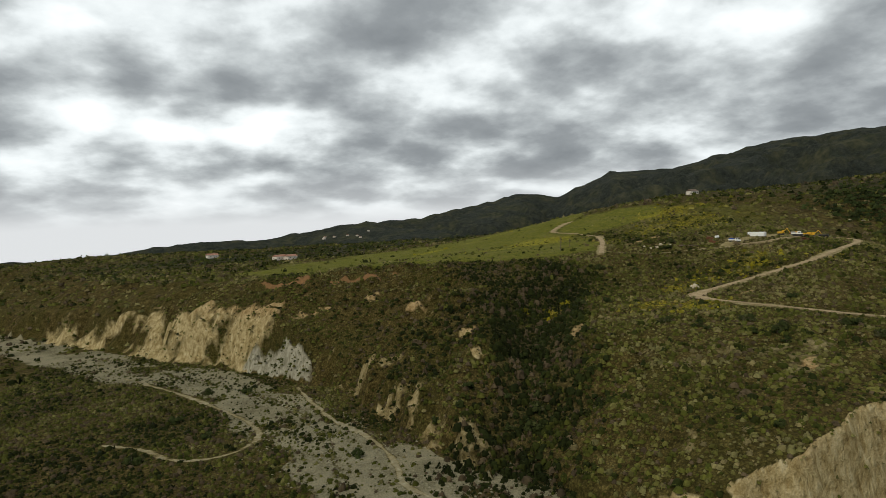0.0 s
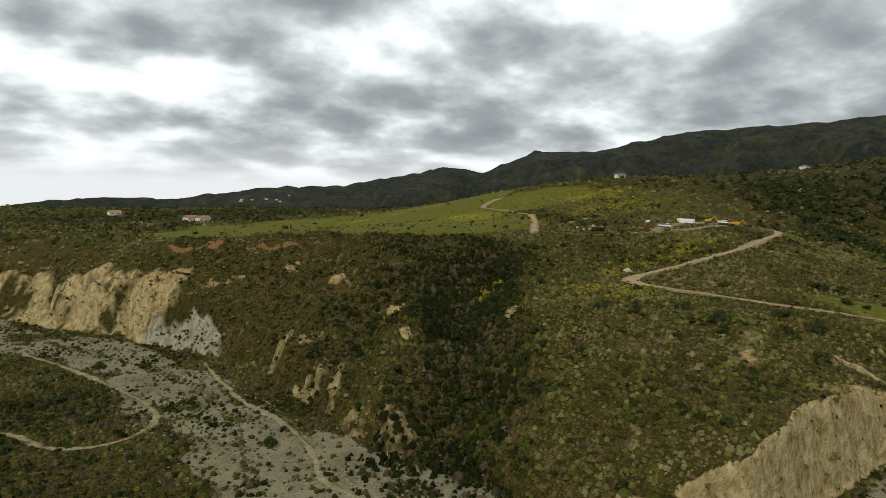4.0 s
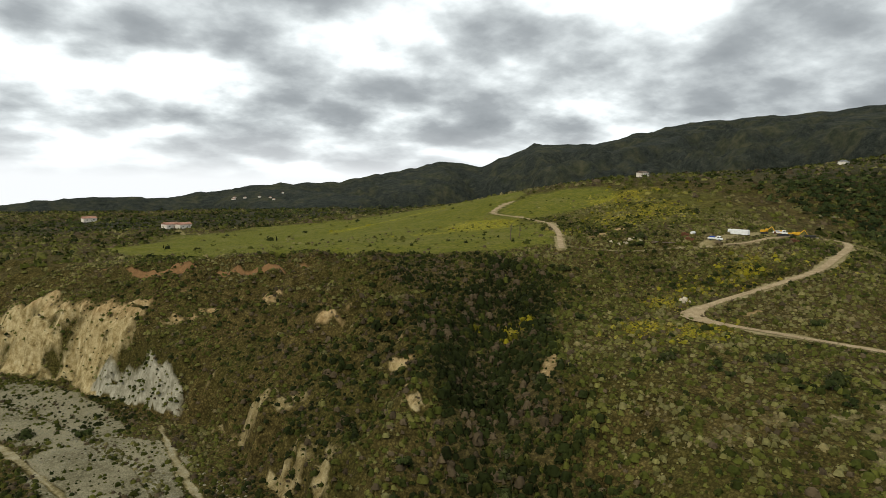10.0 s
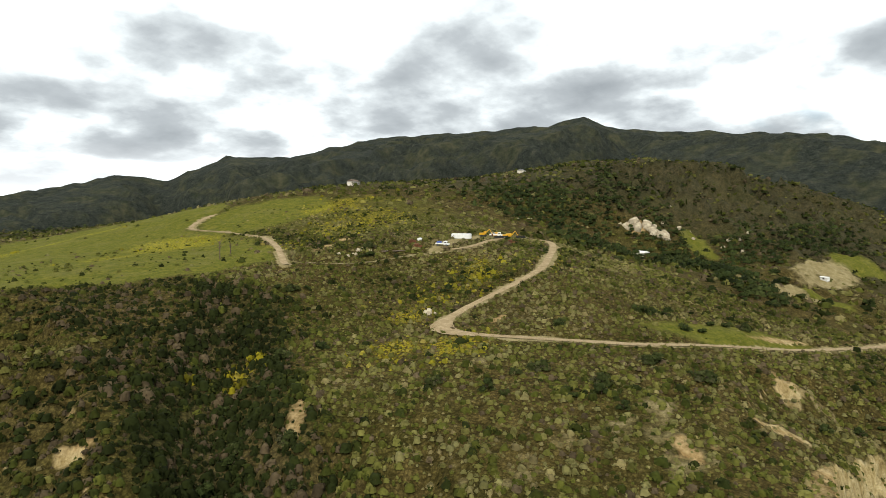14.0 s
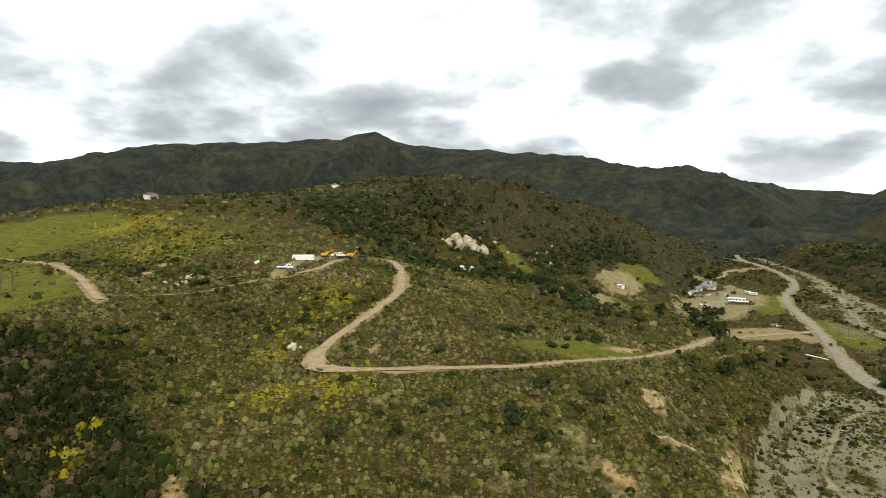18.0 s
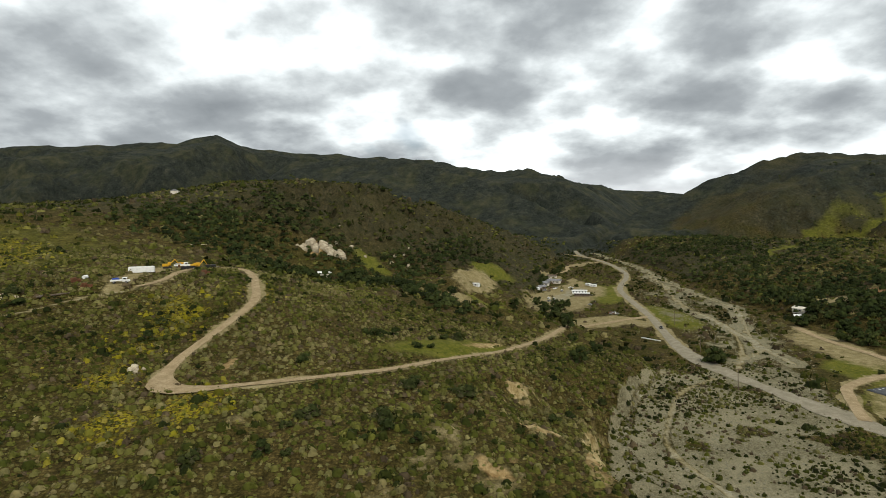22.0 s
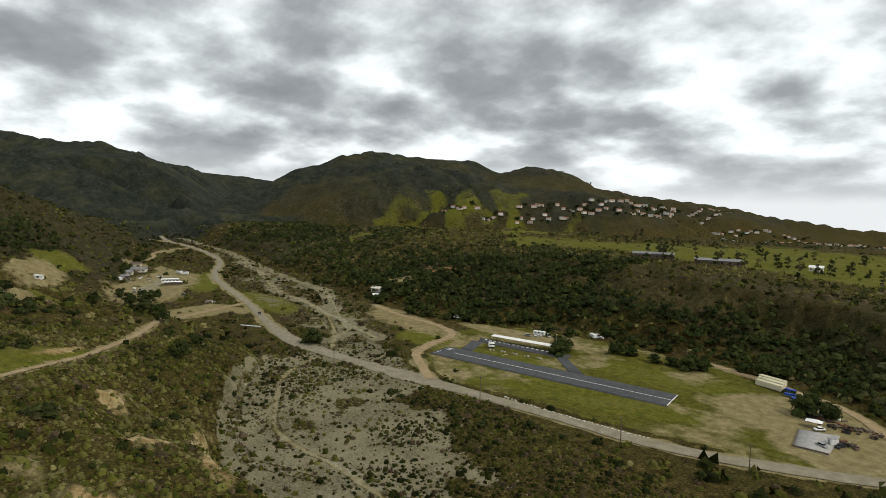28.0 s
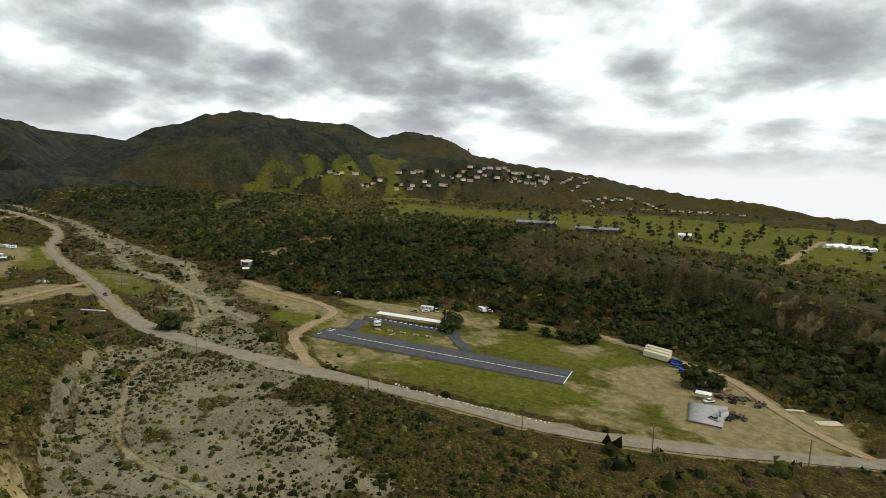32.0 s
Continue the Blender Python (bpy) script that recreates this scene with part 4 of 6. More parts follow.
def crown_mesh(rng, lobes, spread, tall, lean, hue, leaves=30):
    """Many leaf clumps of uneven size round a crown."""
    vs, fs, ts, base = [], [], [], 0
    for k in range(lobes):
        v, f = bush_shape(rng, 2, leaves, 0.26, 0.95)
        a, r = rng.uniform(0, 6.283), spread * math.sqrt(rng.uniform(0, 1)) * 0.72
        s = spread * rng.uniform(0.30, 0.52)
        h = tall * (0.16 + 0.84 * rng.uniform(0, 1) * (1 - 0.55 * (r / spread) ** 2)) - s * 0.5
        v = np.array(v) * s + np.array([r * math.cos(a) + lean * h, r * math.sin(a), max(h, s * 0.2)])
        flip = np.array(f)
        vs.append(v), fs.append(flip + base)
        t = np.zeros((len(v), 4))
        t[:, 0], t[:, 1] = np.clip(hue + rng.uniform(-.22, .22), 0, 1), np.clip(0.45 + rng.uniform(-.2, .2), 0, 1)
        t[:, 1] = np.clip(t[:, 1] + np.random.RandomState(k).uniform(-.15, .15, len(v)), 0, 1)
        ts.append(t)
        base += len(v)
    return np.concatenate(vs), np.concatenate(fs), np.concatenate(ts)


def tree_kind(name, label, seed, spread, tall, lobes, hue, trunk_r, group, trunk_tall=0.5):
    rng = random.Random(seed)
    root = thing(name, label, "tree" if tall > 4 else "shrub", pose(0, 0, -400), group)
    v, f, t = crown_mesh(rng, lobes, spread, tall, 0.03, hue)
    crown = big_mesh("crown", v, f, OAK, root)
    tinted(crown, t)
    bm = bmesh.new()
    rod(bm, (0, 0, -0.5), (0.1, 0.05, tall * trunk_tall), trunk_r, trunk_r * 0.55, 7)
    for k in range(5):
        a = k * 1.256 + rng.uniform(-.3, .3)
        rod(bm, (0.05, 0, tall * trunk_tall * rng.uniform(0.5, 0.95)), (spread * 0.6 * math.cos(a), spread * 0.6 * math.sin(a), tall * rng.uniform(0.55, 0.75)), trunk_r * 0.45, trunk_r * 0.15, 5)
    part("trunk", bm, BARK, root)
    return root


def plant(kinds, spots, rng, lo=0.85, hi=1.2):
    for x, y in spots:
        src = kinds[rng.randrange(len(kinds))]
        s = rng.uniform(lo, hi)
        ob = copy_thing(src, ground_pose(x, y, rng.uniform(0, 360), 0.1))
        ob.scale = (s * rng.uniform(0.9, 1.1), s, s * rng.uniform(0.9, 1.1))


def drop(kinds):
    for k in kinds:
        for o in list(k.children_recursive) + [k]:
            bpy.data.objects.remove(o)


TREE_RNG = random.Random(77)
oaks = [tree_kind("oak_tree", "round dark green live oak with short trunk", 100 + k, 4.6 + 0.5 * k, 6.4 + 0.6 * k, 15, 0.3 + 0.1 * k, 0.35, "oaks on the canyon floor") for k in range(4)]
plant(oaks, [(261, -233), (268, -243), (264, -238), (246, -264), (240, -268), (224, -268), (216, -272), (206, -274), (202, -280), (140, -258), (135, -262), (392, -216), (382, -224), (366, -232), (356, -240), (346, -246),
             (338, -252), (334, -262), (330, -275), (436, -213), (448, -224), (462, -236), (475, -240), (290, -272), (276, -292), (252, -290), (236, -292), (345, -122), (479, -53), (515, -64), (500, -58), (530, -52),
             (470, -62), (545, -48), (492, -46), (660, -62), (690, -70), (455, 22), (472, 30), (300, -262), (180, -300), (190, -296), (372, -244), (404, -230), (420, -232)], TREE_RNG)
drop(oaks)
gums = [tree_kind("eucalyptus_tree", "tall dusky eucalyptus with a narrow ragged crown", 200 + k, 3.6, 14 + 2 * k, 14, 0.62 + 0.1 * k, 0.3, "eucalyptus trees on the mesa", 0.55) for k in range(3)]
plant(gums, [(313, -500), (306, -489), (255, -486), (262, -560), (226, -580), (195, -570), (176, -556), (300, -447), (313, -440), (331, -432), (345, -440), (280, -520), (290, -470), (240, -540), (210, -520), (358, -455),
             (372, -470), (390, -480), (400, -520), (420, -560), (440, -600), (380, -540), (160, -690), (150, -700), (172, -705), (140, -690), (190, -640), (340, -520), (320, -560), (300, -610), (1095, -655), (1060, -668), (1040, -680),
             (1110, -640), (1150, -610), (460, -520), (480, -560), (500, -600), (520, -640), (360, -620)], TREE_RNG, 0.7, 1.15)
drop(gums)
shrubs = [tree_kind("large_shrub", "large rounded dark green shrub on the slope", 300 + k, 2.7 + 0.3 * k, 2.9, 9, 0.25 + 0.16 * k, 0.14, "large shrubs on the slopes", 0.4) for k in range(4)]
plant(shrubs, [(165, 53), (160, 33), (152, 55), (203, 24), (199, 27), (162, 20), (211, 61), (224, 121), (244, -33), (260, -44), (252, 23), (246, 27), (252, 42), (258, 38), (250, 46), (273, 19), (268, 24), (280, 14), (172, 49), (165, 27), (170, 30),
               (151, 49), (147, 69), (173, 161), (169, 166), (178, 158), (84, 66), (88, 70), (99, 73), (54, 70), (63, 50), (95, 43), (40, 66), (87, 90), (80, 60), (92, 82), (98, 95), (76, 52), (102, 100), (109, -26), (196, 9), (209, -62),
               (369, -3), (360, 4), (352, 12), (376, -10), (340, 30), (346, 26), (330, 38), (322, 44), (300, 60), (392, 6), (404, 12), (416, 0), (230, 172), (240, 180), (236, 120), (298, 112), (340, 100), (352, 92), (360, 84), (190, 150),
               (120, 112), (112, 118), (108, 86), (70, 44), (68, 62), (137, 122), (150, 118), (-54, 416), (-30, 180), (-50, 190), (-60, 140), (-70, 90), (-45, 110), (8, 60), (250, -120), (290, -62), (320, -50), (340, -62), (232, -28), (216, -20),
               (262, -163), (250, -152), (322, -193), (176, -150), (190, -146), (150, -150), (130, -165), (110, -182), (200, -130), (215, -128), (95, -200), (20, 560), (120, 470), (9, 620), (60, 520), (184, 517), (90, 600)], TREE_RNG, 0.55, 1.2)
drop(shrubs)


def woodland():
    rng = np.random.RandomState(12)
    py = random.Random(5)
    shapes = []
    for k in range(5):
        v, f, _ = crown_mesh(py, 3, 1.0, 1.25, 0.0, 0.3, 14)
        shapes.append((v, f))
    gx, gy = np.meshgrid(np.arange(-150, 1000, 4.8), np.arange(-520, 330, 4.8))
    x, y = (gx + rng.uniform(-3.6, 3.6, gx.shape)).ravel(), (gy + rng.uniform(-3.6, 3.6, gy.shape)).ravel()
    ds, _ = near_line(x, y, FOOT_S)
    dn, _ = near_line(x, y, FOOT_N)
    out = ~inside(x, y, FLOOR_RING)
    patch = fbm(x, y, 60, 3, 15)
    p = 0.97 * smooth(-2, 6, ds) * smooth(150, 70, ds + 40 * patch) * (ds < dn) * smooth(-60, 60, x) * smooth(640, 470, x)
    p = np.maximum(p, 0.35 * smooth(0, 10, ds) * smooth(260, 120, ds) * (ds < dn) * smooth(400, 520, x) * smooth(-0.4, 0.3, patch))
    for cx, cy, rx, ry, t in ((490, 96, 70, 26, 20), (430, 58, 60, 16, 25), (560, 60, 60, 26, 0), (390, 30, 40, 12, 20), (560, 170, 70, 30, 20), (430, 150, 40, 30, 60), (480, 210, 60, 50, 30), (640, 20, 60, 26, -20)):
        p = np.maximum(p, 0.62 * blob(x, y, cx, cy, rx, ry, t, 0.5))
    keep = (rng.uniform(0, 1, len(x)) < p) & out & in_sight(x, y)
    x, y = x[keep], y[keep]
    z, slope = local_slope(x, y)
    # the wood stops below the scarp of the mesa
    below = rng.uniform(0, 1, len(x)) < np.where((y < -200) & (x < 330), smooth(25, 17, z + 3 * fbm(x, y, 20, 2, 41)), 1)
    x, y, z, slope = x[below], y[below], z[below], slope[below]
    soil, cover = cover_masks(x, y, z, slope)
    ok = (soil[:, 1] < 0.5) & (soil[:, 3] < 0.5) & (cover[:, 1] < 0.5) & (soil[:, 2] < 0.5) & (rng.uniform(0, 1, len(x)) < smooth(4.5, 3.0, slope))
    x, y, z = x[ok], y[ok], z[ok]
    n = len(x)
    size = rng.uniform(3.2, 6.6, n)
    hue = np.clip(0.4 + 0.35 * fbm(x, y, 40, 3, 25) + rng.normal(0, 0.2, n), 0, 1)
    light = np.clip(0.42 + rng.normal(0, 0.2, n), 0, 1)
    tagged(scatter("oak_woodland", shapes, np.stack([x, y, z - 0.6], 1), size, np.stack([hue, light, np.zeros(n)], 1), OAK, rng), "dense dark green oak woodland on the canyon side", "woodland", kind="stuff")


woodland()


# Paints and metals.
WHITE = simple("white_painted_metal", (0.62, 0.62, 0.60), (0.78, 0.78, 0.76), 0.8, 0.5, 0.0, 0.05)
CREAM = simple("cream_painted_steel", (0.55, 0.50, 0.34), (0.70, 0.65, 0.46), 0.6, 0.55)
BLUE = simple("blue_tarpaulin", (0.012, 0.035, 0.22), (0.02, 0.07, 0.36), 1.2, 0.5)
YELLOW = simple("yellow_machine_paint", (0.45, 0.24, 0.012), (0.62, 0.36, 0.02), 0.9, 0.5)
BLACK = simple("black_rubber", (0.012, 0.012, 0.012), (0.03, 0.03, 0.03), 3.0, 0.8)
STEEL = simple("weathered_steel", (0.22, 0.22, 0.22), (0.38, 0.38, 0.37), 1.5, 0.5, 0.6)
RUST = simple("rusted_iron", (0.075, 0.030, 0.014), (0.17, 0.075, 0.035), 1.5, 0.9)
TIMBER = simple("weathered_timber", (0.075, 0.055, 0.038), (0.17, 0.13, 0.095), 1.5, 0.9)
PALE_TIMBER = simple("pale_sawn_timber", (0.36, 0.30, 0.20), (0.55, 0.48, 0.35), 1.5, 0.9)
CONCRETE = simple("stained_concrete", (0.24, 0.235, 0.22), (0.38, 0.37, 0.35), 0.5, 0.9)
TILE_ROOF = simple("terracotta_roof_tiles", (0.20, 0.095, 0.06), (0.34, 0.19, 0.13), 0.4, 0.85)
GREY_ROOF = simple("grey_shingle_roof", (0.13, 0.13, 0.135), (0.24, 0.24, 0.245), 0.5, 0.85)
STUCCO = simple("pale_stucco_wall", (0.52, 0.46, 0.38), (0.72, 0.67, 0.58), 0.4, 0.9)
ROCK = simple("pale_weathered_rock", (0.20, 0.16, 0.105), (0.52, 0.46, 0.34), 0.35, 0.95, 0.0, 0.6, 0.3)
STONE = simple("grey_river_stone", (0.085, 0.078, 0.05), (0.24, 0.22, 0.15), 0.8, 0.95)
LINE_PAINT = simple("white_line_paint", (0.45, 0.45, 0.44), (0.70, 0.70, 0.68), 2.0, 0.7)
DARK_GLASS = simple("dark_window_glass", (0.01, 0.012, 0.014), (0.02, 0.024, 0.028), 1.0, 0.12, 0.0, 0.0)
CHAR = simple("charred_scrap", (0.010, 0.009, 0.008), (0.055, 0.045, 0.038), 0.9, 0.9)
ASPHALT = simple("worn_asphalt", (0.040, 0.042, 0.045), (0.072, 0.075, 0.080), 0.35, 0.9, 0.0, 0.3, 0.01)


def flat_patch(name, corners, material, label, category, lift=0.3, cells=14, kind="structure"):
    """A paved quad draped over the ground, with a solid edge."""
    a, b, c, d = [np.array(p, float) for p in corners]
    u, v = np.meshgrid(np.linspace(0, 1, cells), np.linspace(0, 1, max(3, cells // 3)), indexing="ij")
    p = a + (b - a) * u[..., None] + (d - a) * v[..., None] + (a - b + c - d) * (u * v)[..., None]
    z = height(p[..., 0].ravel(), p[..., 1].ravel()).reshape(u.shape)
    # a level plane through the ground
    A = np.column_stack([p.reshape(-1, 2), np.ones(u.size)])
    k, *_ = np.linalg.lstsq(A, z.ravel(), rcond=None)
    z = (A @ k).reshape(u.shape) + lift
    n, m = u.shape
    top = np.column_stack([p.reshape(-1, 2), z.ravel()])
    low = top - np.array([0, 0, lift + 0.4])
    i, j = np.meshgrid(np.arange(n - 1), np.arange(m - 1), indexing="ij")
    i, j = i.ravel(), j.ravel()
    f = [np.stack([i * m + j, (i + 1) * m + j, (i + 1) * m + j + 1, i * m + j + 1], 1)]
    o = n * m
    for e in (np.arange(n) * m, np.arange(n) * m + m - 1, np.arange(m), (n - 1) * m + np.arange(m)):
        f.append(np.stack([e[:-1], e[1:], e[1:] + o, e[:-1] + o], 1))
    ob = big_mesh(name, np.concatenate([top, low]), np.concatenate(f), material)
    bm = bmesh.new()
    bm.from_mesh(ob.data)
    bmesh.ops.recalc_face_normals(bm, faces=bm.faces)
    bm.to_mesh(ob.data)
    bm.free()
    return tagged(ob, label, category, kind=kind)


RUN_A, RUN_B = np.array([300.0, -179.0]), np.array([181.0, -222.8])
RUN_T = (RUN_B - RUN_A) / np.linalg.norm(RUN_B - RUN_A)
RUN_N = np.array([RUN_T[1], -RUN_T[0]])


def along(s, n):
    return tuple(RUN_A + RUN_T * s + RUN_N * n)


RUN_LEN = float(np.linalg.norm(RUN_B - RUN_A))
flat_patch("runway", [along(0, -9.5), along(RUN_LEN, -9.5), along(RUN_LEN, 9.5), along(0, 9.5)], ASPHALT, "dark grey asphalt model-aircraft runway with a white centre line", "runway", 0.32, 30)
flat_patch("apron", [along(6, -31), along(62, -31), along(62, -40), along(2, -40)], ASPHALT, "dark asphalt pit apron beside the shelter", "apron", 0.30)
flat_patch("taxiway_1", [along(8, -9), along(15, -9), along(9, -31.5), along(2, -31.5)], ASPHALT, "asphalt taxiway from the runway to the pits", "taxiway", 0.31)
flat_patch("taxiway_2", [along(74, -9), along(82, -9), along(62, -33), along(55, -33)], ASPHALT, "asphalt taxiway beside the grass", "taxiway", 0.31)


def line_strip(s0, s1, n, w):
    return flat_patch("runway_line", [along(s0, n - w), along(s1, n - w), along(s1, n + w), along(s0, n + w)], LINE_PAINT, "white painted runway line", "line", 0.345, 12)


line_strip(10, RUN_LEN - 0.5, 0, 0.22)
line_strip(RUN_LEN - 0.4, RUN_LEN, 0, 9.3)
for k in range(6):
    line_strip(1.0, 5.0, -6.5 + 2.6 * k, 0.35)


def place(s, n, turn=0.0):
    x, y = along(s, n)
    return ground_pose(x, y, math.degrees(math.atan2(RUN_T[1], RUN_T[0])) + turn)


def shelter():
    m = place(31, -41.5)
    root = thing("pit_shelter", "long white-roofed open shelter over the pit benches", "shelter", m)
    for k in range(3):
        bm = boxed(-14.4 + 14.4 * k * 0.98, 0, 3.15 + 0.03 * k, 14.0, 4.4, 0.14, bevel=0.03, tilt=4)
        part("roof_panel", bm, WHITE, root)
    for k in range(10):
        for side in (-1.8, 1.8):
            part("post", boxed(-20.5 + 4.55 * k, side, 1.5, 0.14, 0.14, 3.2), STEEL, root)
    part("beam", boxed(0, -1.8, 3.0, 42.5, 0.12, 0.2), STEEL, root)
    part("beam", boxed(0, 1.8, 3.05, 42.5, 0.12, 0.2), STEEL, root)


shelter()


def bench_kind():
    root = thing("pit_bench", "small white-topped model aircraft work bench", "bench", pose(0, 0, -400), "benches along the pit apron")
    part("benchtop", boxed(0, 0, 0.85, 1.5, 0.9, 0.06, bevel=0.015), WHITE, root)
    for x in (-0.6, 0.6):
        for y in (-0.35, 0.35):
            part("leg", boxed(x, y, 0.42, 0.08, 0.08, 0.84), STEEL, root)
    return root


bench = bench_kind()
for k in range(15):
    copy_thing(bench, place(9 + 3.1 * k, -35.2 + 0.25 * ((k * 7) % 3), (k * 37) % 11 - 5) @ pose(0, 0, 0.34))
drop([bench])


def station_kind():
    root = thing("pilot_station", "white pipe-framed pilot station on the grass", "barrier", pose(0, 0, -400), "pilot stations beside the runway")
    part("frame_front", boxed(0, 0, 1.0, 2.6, 0.1, 0.12), WHITE, root)
    part("rail", boxed(0, 0, 0.5, 2.6, 0.08, 0.1), WHITE, root)
    for x in (-1.25, 1.25):
        part("post", boxed(x, 0, 0.55, 0.1, 0.1, 1.1), WHITE, root)
        part("side_rail", boxed(x, -0.7, 1.0, 0.1, 1.4, 0.1), WHITE, root)
    part("panel", boxed(0, 0.03, 0.75, 1.5, 0.04, 0.5), STEEL, root)
    return root


station = station_kind()
for k in range(5):
    copy_thing(station, place(23 + 7.0 * k, -19 - 0.6 * k))
drop([station])


def utility_pole_kind(h, label):
    root = thing("utility_pole", label, "utility pole", pose(0, 0, -400), "utility poles along the canyon road")
    part("pole", rodded((0, 0, -1), (0.05, 0, h), 0.2, 0.13, 10), TIMBER, root)
    part("crossarm", boxed(0, 0.16, h - 0.6, 2.4, 0.12, 0.14), TIMBER, root)
    for x in (-1.0, -0.4, 0.4, 1.0):
        part("insulator", rodded((x, 0.16, h - 0.5), (x, 0.16, h - 0.28), 0.06, 0.04, 6), STEEL, root)
    return root


up = utility_pole_kind(10.0, "tall brown wooden utility pole beside the road")
for x, y, s in ((222, -147, 1.15), (163, -166, 0.95), (126, -186, 0.9), (88, -214, 0.95), (300, -115, 1.0), (372, -124, 1.0), (448, -134, 1.0), (560, -140, 1.0)):
    o = copy_thing(up, ground_pose(x, y, 40 if x < 230 else 80))
    o.scale = (1, 1, s)
drop([up])


def flag_mast():
    root = thing("windsock_mast", "thin white windsock mast beside the shelter", "mast", place(52, -40))
    part("mast", rodded((0, 0, 0), (0, 0, 11), 0.11, 0.06, 8), WHITE, root)
    part("windsock", rodded((0.1, 0, 10.6), (1.5, 0.5, 10.2), 0.28, 0.12, 8), YELLOW, root)
    part("base_block", boxed(0, 0, 0.3, 0.6, 0.6, 0.6, bevel=0.05), CONCRETE, root)


flag_mast()
arrow = thing("wind_arrow", "pale yellow wind direction arrow on the grass", "arrow", place(33, -15, 70))
part("shaft", boxed(0, 0, 0.35, 3.6, 0.5, 0.12), PALE_TIMBER, arrow)
part("arrowhead", boxed(1.8, 0, 0.35, 0.9, 0.9, 0.12, 45), PALE_TIMBER, arrow)


def container(label, m, length, paint, group=""):
    root = thing("shipping_container", label, "container", m, group)
    part("body", boxed(0, 0, 1.45, length, 2.44, 2.55, bevel=0.03), paint, root)
    n = int(length / 0.9)
    for k in range(n):
        for y in (-1.235, 1.235):
            part("corrugation", boxed(-length / 2 + 0.4 + k * (length - 0.8) / (n - 1), y, 1.45, 0.2, 0.05, 2.3), paint, root)
    part("roof_ridge", boxed(0, 0, 2.8, length - 0.3, 1.2, 0.16, bevel=0.05), paint, root)
    for y in (-0.6, 0.6):
        door = part("door", boxed(length / 2 + 0.03, y, 1.45, 0.06, 1.16, 2.35), paint, root)
        part("locking_bar", rodded((length / 2 + 0.09, y * 0.6, 0.4), (length / 2 + 0.09, y * 0.6, 2.5), 0.025, None, 6), STEEL, door)
    return root


for k in range(3):
    container("cream steel storage container with ridged roof", ground_pose(169 + 1.6 * k, -281.5 - 4.6 * k, -5), 13.0, CREAM, "storage containers in the yard")


def covered_trailer(x, y, turn, cover, label):
    root = thing("covered_trailer", label, "trailer", ground_pose(x, y, turn))
    part("bed", boxed(0, 0, 0.7, 4.6, 2.0, 0.16, bevel=0.03), STEEL, root)
    bm = bmesh.new()
    for k in range(6):
        box(bm, -1.9 + 0.76 * k, 0, 1.25 + 0.18 * math.sin(k * 1.7), 0.85, 1.9, 0.9, 0, 0.12)
    part("tarpaulin", bm, cover, root)
    for s in (-1.05, 1.05):
        w = part("wheel", rodded((-0.4, s - 0.12, 0.38), (-0.4, s + 0.12, 0.38), 0.38, None, 14), BLACK, root)
        part("rim", rodded((-0.4, s - 0.13, 0.38), (-0.4, s + 0.13, 0.38), 0.18, None, 10), STEEL, w)
    part("drawbar", boxed(2.9, 0, 0.6, 1.4, 0.12, 0.12), STEEL, root)


covered_trailer(157, -276, 20, BLUE, "flat trailer under a bright blue tarpaulin")
covered_trailer(152, -271, -40, BLUE, "parked trailer covered by a blue tarpaulin")
covered_trailer(160, -283, -5, BLUE, "trailer with a blue cover beside the containers")
flat_patch("concrete_pad", [(135, -238), (128, -219), (117, -222), (123, -245)], CONCRETE, "pale square concrete pad with low kerbs", "slab", 0.35, 9)
for a, b in (((135, -238), (128, -219)), ((128, -219), (117, -222))):
    dx, dy = b[0] - a[0], b[1] - a[1]
    tagged(part("low_kerb", boxed(0, 0, 0.45, math.hypot(dx, dy), 0.3, 0.5, bevel=0.04), TIMBER), "dark timber kerb round the concrete pad", "kerb").matrix_world = ground_pose((a[0] + b[0]) / 2, (a[1] + b[1]) / 2, math.degrees(math.atan2(dy, dx)))


def car_kind(label, paint, length=4.5, tall=1.5, pickup=False):
    root = thing("pickup_truck" if pickup else "car", label, "truck" if pickup else "car", pose(0, 0, -400))
    bm = boxed(0, 0, 0.72, length, 1.8, 0.62, bevel=0.14)
    part("body", bm, paint, root)
    cab = bmesh.new()
    made = bmesh.ops.create_cube(cab, size=1.0, matrix=pose(-0.15 if not pickup else 0.5, 0, 1.28) @ Matrix.Diagonal((length * (0.55 if not pickup else 0.36), 1.62, tall - 0.95, 1)))
    for v in made["verts"]:
        if v.co.z > 1.3:
            v.co.x, v.co.y = v.co.x * 0.78, v.co.y * 0.86
    part("cabin", cab, DARK_GLASS, root)
    part("roof", boxed(-0.12 if not pickup else 0.42, 0, tall + 0.06, length * (0.40 if not pickup else 0.26), 1.4, 0.06, bevel=0.02), paint, root)
    for x in (-length * 0.31, length * 0.31):
        for y in (-0.82, 0.82):
            w = part("wheel", rodded((x, y - 0.11, 0.34), (x, y + 0.11, 0.34), 0.34, None, 14), BLACK, root)
            part("rim", rodded((x, y - 0.12, 0.34), (x, y + 0.12, 0.34), 0.19, None, 10), STEEL, w)
    for y in (-0.6, 0.6):
        part("headlight", boxed(length / 2, y, 0.8, 0.06, 0.3, 0.16), WHITE, root)
        part("taillight", boxed(-length / 2, y, 0.8, 0.06, 0.24, 0.16), RUST, root)
    if pickup:
        part("cargo_bed", boxed(-length * 0.27, 0, 1.08, length * 0.42, 1.7, 0.12), BLACK, root)
    return root


